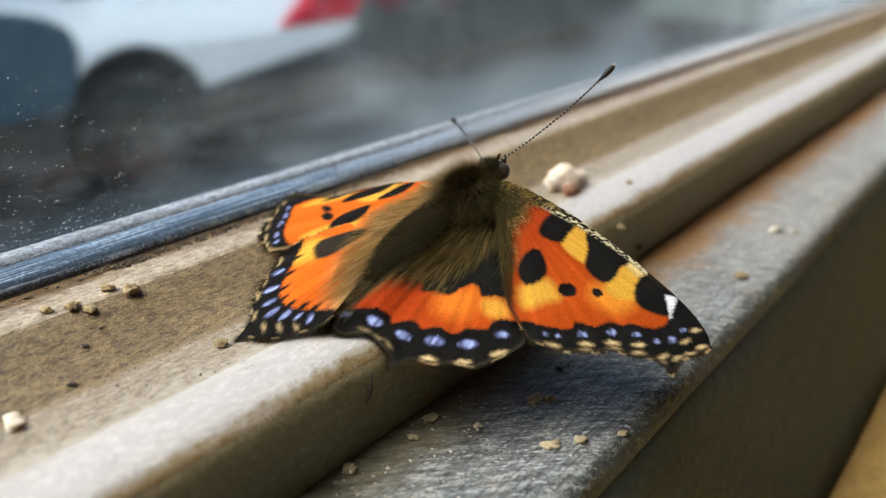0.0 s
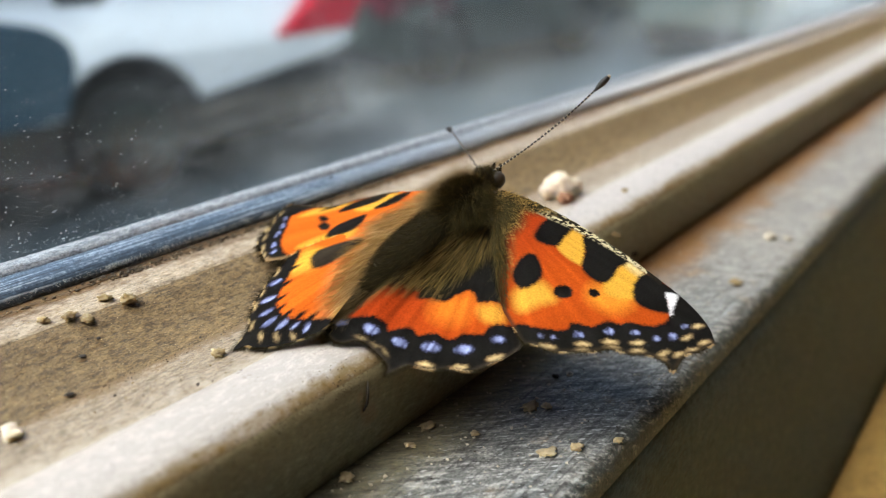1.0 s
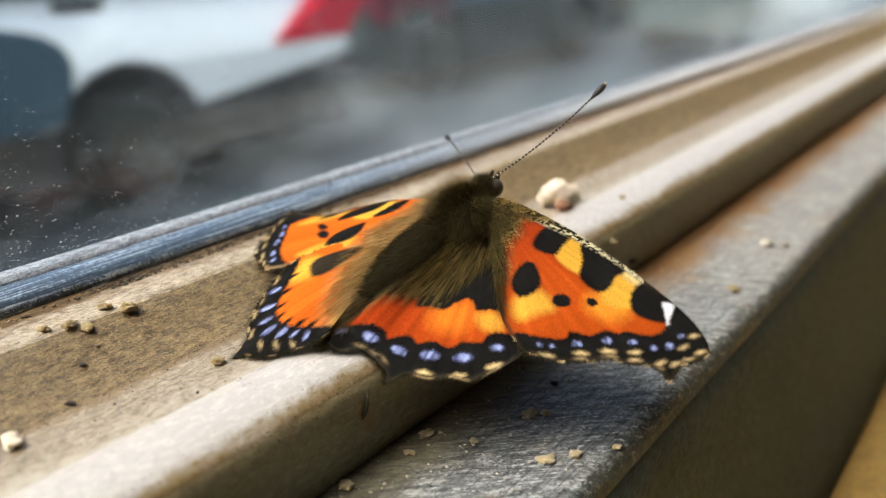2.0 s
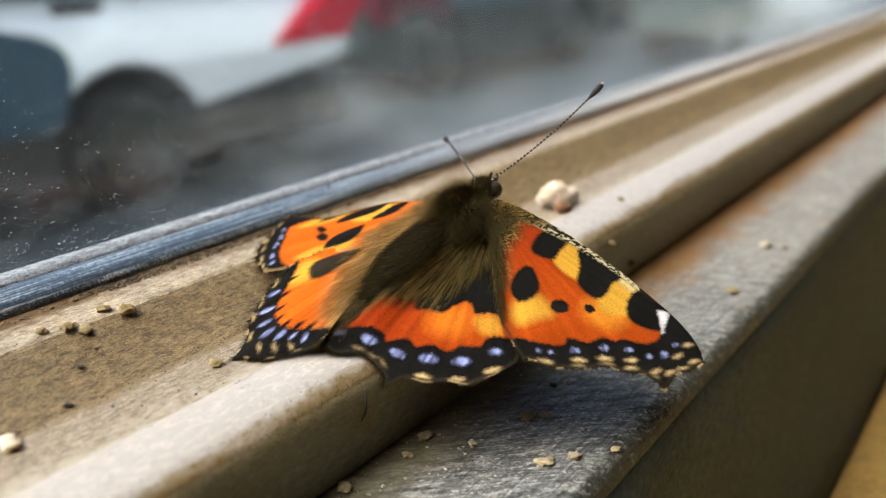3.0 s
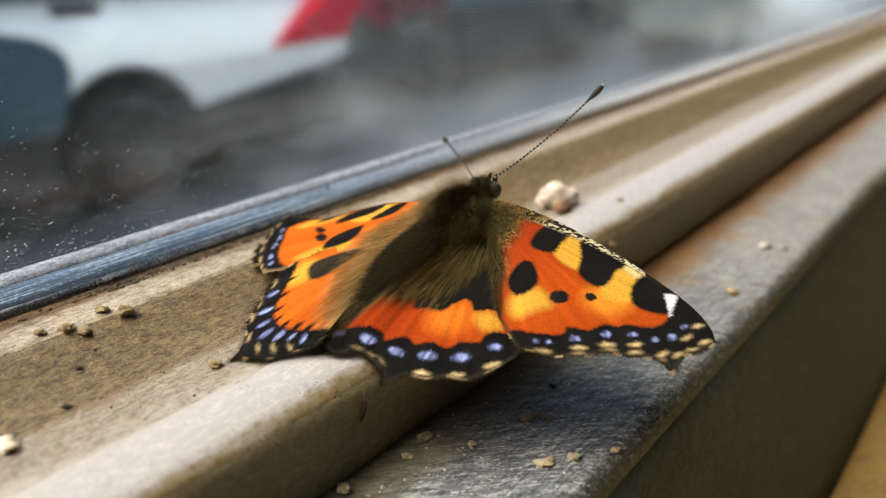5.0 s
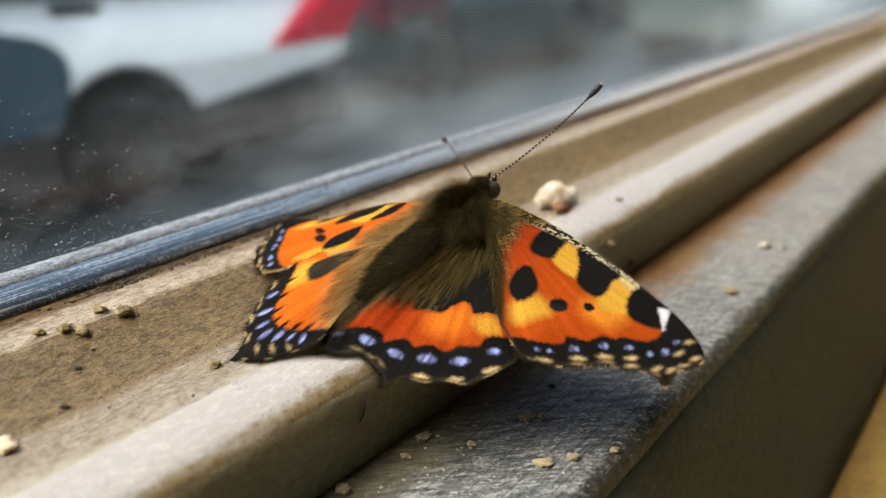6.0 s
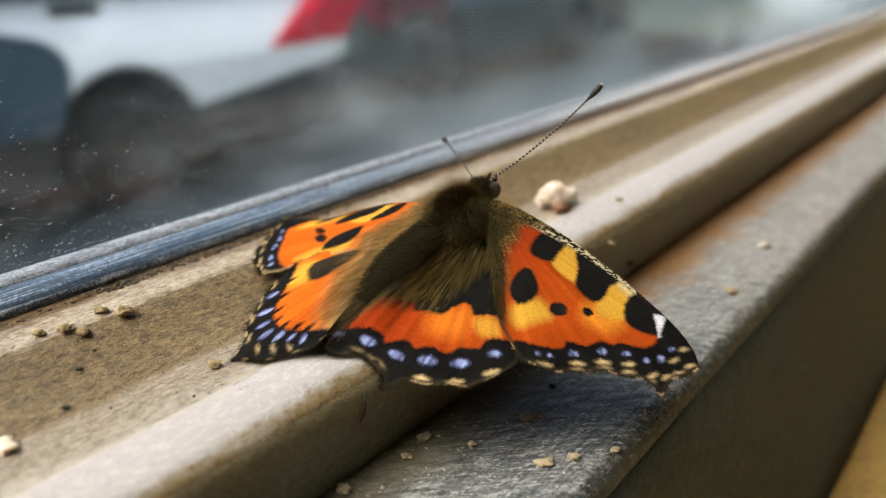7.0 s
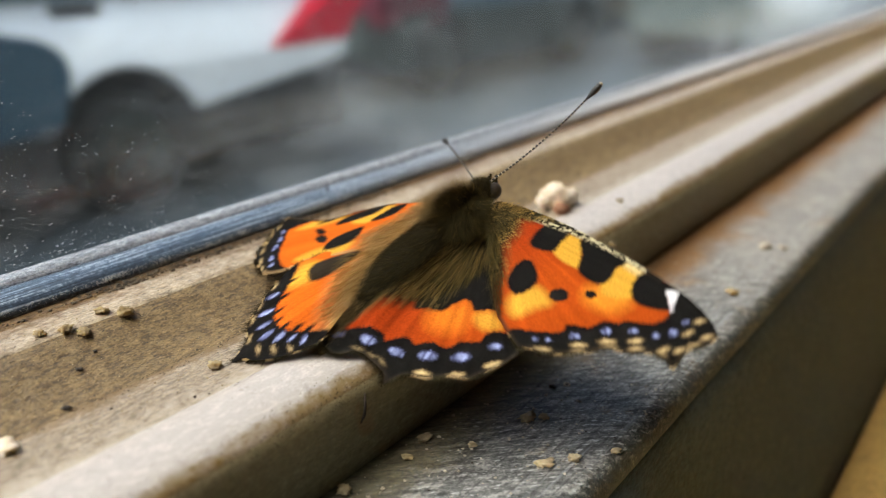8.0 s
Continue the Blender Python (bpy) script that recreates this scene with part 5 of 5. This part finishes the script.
crumb(-10.60, -5.43, -0.02, 0.31, M_CRUMB_SAND, "small tan crumb of dirt on the frame", 42.5, 0.60, 95, 1.15)
crumb(-3.12, -15.24, -0.42, 0.31, M_CRUMB_SAND, "small tan crumb of dirt on the frame", 44.2, 0.65, 142, 1.30)
big = thing("crumb", pose(28.4 * MM, 9.8 * MM, 7.9 * MM), "large pale bread-like crumb with a brown bit", "crumb", "crumbs on the window frame")
big.scale = (1.75, 1.6, 1.6)
for cx, cy, cz, cs, cm, nm in ((0.0, 0.2, 1.0, 1.15, M_CRUMB_PALE, "flake"), (1.3, -0.5, 0.8, 0.85, M_CRUMB_PALE, "flake"), (-0.9, 0.9, 0.75, 0.8, M_CRUMB_PALE, "flake"),
                               (0.7, 0.7, 1.4, 0.7, M_CRUMB_PALE, "flake"), (-1.6, -1.7, 0.55, 0.6, M_CRUMB_BROWN, "brown_bit")):
    o = part(nm, lump(cs * 1.15, cx * 7 + cy * 3, 0.85, 0.3), cm, big, "reddish-brown bit" if nm == "brown_bit" else "")
    o.location = (cx * 0.72 * MM, cy * 0.72 * MM, cz * 0.9 * MM)


def surface(y):
    return float(np.interp(y, [-16.3, -16.2, -16.0, -15.65, -15.15, -14.5, -13.5, -0.2, 0.0, 0.3, 1.5, 4.6, 7.1, 7.4, 14.5, 16.5, 18.6, 20.4, 21.8, 22.8, 26.6],
                           [-2.6, -1.9, -1.25, -0.7, -0.3, -0.08, 0, 0, 6.3, 7.2, 8.2, 8.5, 8.25, 8.05, 7.47, 7.75, 8.5, 9.45, 10.05, 10.28, 10.12]))


def scatter(name, material, label, spans, sizes, seed):
    """Grains too small and many to count, in one mesh."""
    rs = np.random.default_rng(seed)
    verts, faces = [], []
    octa = np.array([(1, 0, 0), (-1, 0, 0), (0, 1, 0), (0, -1, 0), (0, 0, 1), (0, 0, -1)], float)
    tri = [(0, 2, 4), (2, 1, 4), (1, 3, 4), (3, 0, 4), (2, 0, 5), (1, 2, 5), (3, 1, 5), (0, 3, 5)]
    for count, x0, x1, y0, y1 in spans:
        for _ in range(count):
            x, y = x0 + (x1 - x0) * rs.random() ** 1.4, rs.uniform(y0, y1)
            s = sizes[0] + (sizes[1] - sizes[0]) * rs.random() ** 3
            base = len(verts)
            m3 = np.linalg.qr(rs.normal(0, 1, (3, 3)))[0]
            g = (octa * rs.uniform(0.5, 1.2, (6, 1))) @ m3 * s * np.array([1, 1, 0.6])
            verts += (g + (x, y, surface(y) + s * 0.25)).tolist()
            faces += [tuple(base + i for i in t) for t in tri]
    ob = part(name, mesh_of(name, verts, faces, MM), material)
    return tagged(ob, label, "dust", kind="stuff")


scatter("grit", M_GRIT, "pale grit scattered over the lower track", [(1500, -40, 80, -15, -0.3)], (0.05, 0.26), 11)
scatter("grit", M_CRUMB_DARK, "dark specks of dirt on the frame", [(130, -40, 40, 7.5, 21.5), (160, -40, 60, -15, -0.5)], (0.05, 0.2), 12)
scatter("grit", M_EDGE, "dark green-grey fluff along the track edge", [(900, -40, 90, -16.35, -15.5)], (0.03, 0.11), 14)
scatter("grit", M_GRIT, "pale grains along the track edge", [(900, -40, 90, -16.2, -13.6)], (0.02, 0.08), 15)
scatter("grit", M_GRIME, "brown grime along the worn rail edge", [(4200, -40, 80, 0.12, 1.0), (700, -40, 80, 0.9, 2.2)], (0.02, 0.10), 16)
scatter("grit", M_GRIME, "brown grime in the joints of the frame", [(1500, -40, 80, 13.6, 15.2), (1500, -40, 80, 20.6, 22.6), (900, -40, 80, 25.4, 26.9)], (0.02, 0.10), 17)
scatter("grit", M_BEADGRIT, "pale worn grains on the channel", [(2600, -40, 80, 14.5, 22.0)], (0.015, 0.06), 18)
scatter("grit", M_GRIME, "dark ragged dirt along the gap behind the bead", [(900, -24, 14, 26.0, 27.6), (500, -40, 60, 26.3, 27.6)], (0.05, 0.34), 19)
scatter("dust", M_CRUMB, "tan dust on the ledge and channel", [(900, -40, 60, 7.5, 26.5)], (0.04, 0.14), 13)


def bristles():
    """Short dark fibres of the worn strip along the track's front edge."""
    n = 6500
    bx = -40 + 140 * rng.random(n) ** 1.2
    by = -16.3 + 1.2 * rng.random(n) ** 1.3
    bz = np.array([surface(y) for y in by])
    way = np.column_stack([rng.normal(0, 0.5, n), np.full(n, -0.7), np.full(n, 0.35)])
    ob = hairs("bristles", np.column_stack([bx, by, bz]), way, rng.uniform(0.2, 0.55, n), 0.016, M_BRISTLE, None, "", 0.5, 0.4)
    return tagged(ob, "dark fuzzy fibres along the track edge", "fibre", kind="stuff")


bristles()


def lint():
    """Pale frayed lint along the lower edge of the gasket."""
    n = 2600
    rows = np.sort(rng.choice(np.linspace(-40, 45, 60), 26))
    lx = np.where(rng.random(n) < 0.55, rng.choice(rows, n) + rng.normal(0, 0.5, n), rng.uniform(-40, 60, n))
    root = np.column_stack([lx, rng.uniform(28.65, 28.8, n), rng.uniform(10.2, 10.75, n)])
    way = np.column_stack([rng.normal(0, 0.6, n), np.full(n, -0.6), np.full(n, -0.35)])
    ob = hairs("lint", root, way, rng.uniform(0.10, 0.40, n), 0.022, M_LINT, None, "", 0.5, 0.4)
    return tagged(ob, "pale frayed lint along the rubber gasket", "lint", kind="stuff")


lint()


def glass_specks():
    rs = np.random.default_rng(21)
    verts, faces = [], []
    for _ in range(16000):
        x = -40 + 110 * rs.random() ** 1.25
        z = 12.5 + 55 * rs.random() ** 2.2
        s = 0.013 + 0.075 * rs.random() ** 5
        b = len(verts)
        k = 6
        ax, az = rs.uniform(0.7, 2.2), rs.uniform(0.5, 1.1)
        verts += [(x + math.cos(a) * s * ax, 32.98, z + math.sin(a) * s * az) for a in np.linspace(0, 2 * math.pi, k, endpoint=False)]
        verts.append((x, 32.98 - s * 0.4, z))
        faces += [(b + i, b + (i + 1) % k, b + k) for i in range(k)]
    ob = part("specks", mesh_of("specks", verts, faces, MM), M_SPECK)
    return tagged(ob, "pale specks of dried dirt on the glass", "dirt", kind="stuff")


glass_specks()

v, f = tube([(-18.5, -0.14, 4.3), (-18.2, -0.3, 5.0), (-18.05, -0.28, 5.9), (-17.8, -0.05, 6.8)], [0.05, 0.13, 0.12, 0.04], 7)
tagged(part("fibre", mesh_of("fibre", v, f, MM, True), M_CRUMB_DARK), "dark fibre stuck to the rail face", "fibre")

v, f = tube([(2.97 + 0.30 * math.cos(a), -6.91 + 0.26 * math.sin(a), 0.09) for a in np.linspace(0, 5.9, 16)], [0.07] * 16, 7)
tagged(part("husk", mesh_of("husk", v, f, MM, True), M_CRUMB_PALE), "tiny pale ring-shaped husk on the track", "husk")
v, f = tube([(7.2, 30.2, 11.2), (7.25, 30.1, 11.8), (7.2, 30.0, 12.2), (7.3, 30.0, 12.5)], [0.04, 0.06, 0.05, 0.02], 7)
tagged(part("fibre", mesh_of("fibre", v, f, MM, True), M_GRIME), "short dark fibre standing on the gasket", "fibre")

# ---------------------------------------------------------------- things that move
# white apical patch of the trembling wing: seconds, degrees of lift against its pose at the end
TREMBLE = [(0, 8.3), (0.1, 8.0), (0.2, 12.5), (0.3, 7.9), (0.4, 11.9), (0.5, 6.9), (0.6, 11.4), (0.7, 8.0), (0.8, 7.0), (0.9, 8.7), (1, 4.3), (1.1, 7.4), (1.2, 3.3), (1.3, 0.7), (1.4, 5.9), (1.5, -0.1), (1.6, 1.2), (1.7, 7.8), (1.9, 2.5), (2.05, 6.0), (2.2, 3.0), (2.35, 6.5), (2.5, 3.5), (2.65, 6.5), (2.8, 2.8), (2.9, 1.5), (3, 8.0), (3.1, 4.2), (3.2, 1.8), (3.3, 7.2), (3.4, 2.2), (3.5, 1.9), (3.6, 5.7), (3.7, 1.0), (3.8, 6.2), (3.9, 9.3), (4, 1.1), (4.1, 5.7), (4.2, 1.6), (4.3, 0.6), (4.4, 3.0), (4.5, -3.3), (4.6, 2.2), (4.7, -0.4), (4.85, 4.0), (5, 1.5), (5.15, 5.0), (5.3, 2.0), (5.45, 6.0), (5.6, 3.0), (5.8, 6.9), (5.9, 2.1), (6, 6.8), (6.1, 7.9), (6.2, 5.5), (6.3, 7.7), (6.4, 3.4), (6.5, 10.9), (6.6, 4.1), (6.7, 8.9), (6.8, 5.2), (6.9, 5.0), (7, 9.6), (7.1, 4.1), (7.2, 9.7), (7.3, 3.2), (7.4, 7.6), (7.5, 6.2), (7.6, 2.1), (7.7, 4.5), (7.8, -2.6), (7.9, -3.6), (8, 0.0)]


def hinged(hinge, droop, axis, degrees):
    """A wing's pose in the body's space: turned about an axis through its hinge."""
    m = pose(hinge[0] * MM, hinge[1] * MM, hinge[2] * MM, 0, droop, 0)
    return m @ Matrix.Rotation(radians(degrees), 4, Vector(axis))


def motions():
    axis_f = (-0.171, 0.970, 0.174)
    walk(fore_r, [(t, hinged(HINGE_FR, 13, axis_f, a * 1.56 + 0.3)) for t, a in TREMBLE])
    walk(hind_r, [(t, hinged(HINGE_HR, 11, (0.15, 0.99, 0), a * 0.62)) for t, a in TREMBLE])
    left = [(0.0, 2.2), (0.5, 0.3), (1.0, 1.5), (1.5, 1.4), (3.0, 0.4), (3.5, -0.1), (4.0, 1.1), (4.5, 1.1), (6.0, -0.3), (6.5, 0.6), (7.0, 0.0), (7.5, -0.4), (8.0, 0.0)]
    walk(fore_l, [(t, hinged(HINGE_FL, -9, (0, 1, 0), a * 0.6)) for t, a in left])
    walk(hind_l, [(t, hinged(HINGE_HL, -5, (0, 1, 0), a)) for t, a in left])
    sway = [(0.0, -1.2), (0.5, -2.0), (1.0, -2.0), (1.5, -2.0), (3.0, -0.6), (3.5, -1.0), (4.0, -1.7), (4.5, -1.5), (6.0, -0.8), (6.5, -1.2), (7.0, -1.0), (7.5, -2.3), (8.0, 0.0)]
    walk(antenna_r, [(t, Matrix.Translation(Vector(ANT_R) * MM) @ Matrix.Rotation(radians(a), 4, Vector((0.60, -0.78, 0.18)))) for t, a in sway])
    walk(antenna_l, [(t, Matrix.Translation(Vector(ANT_L) * MM) @ Matrix.Rotation(radians(a * 0.5), 4, Vector((0.60, -0.78, 0.18)))) for t, a in sway])


motions()
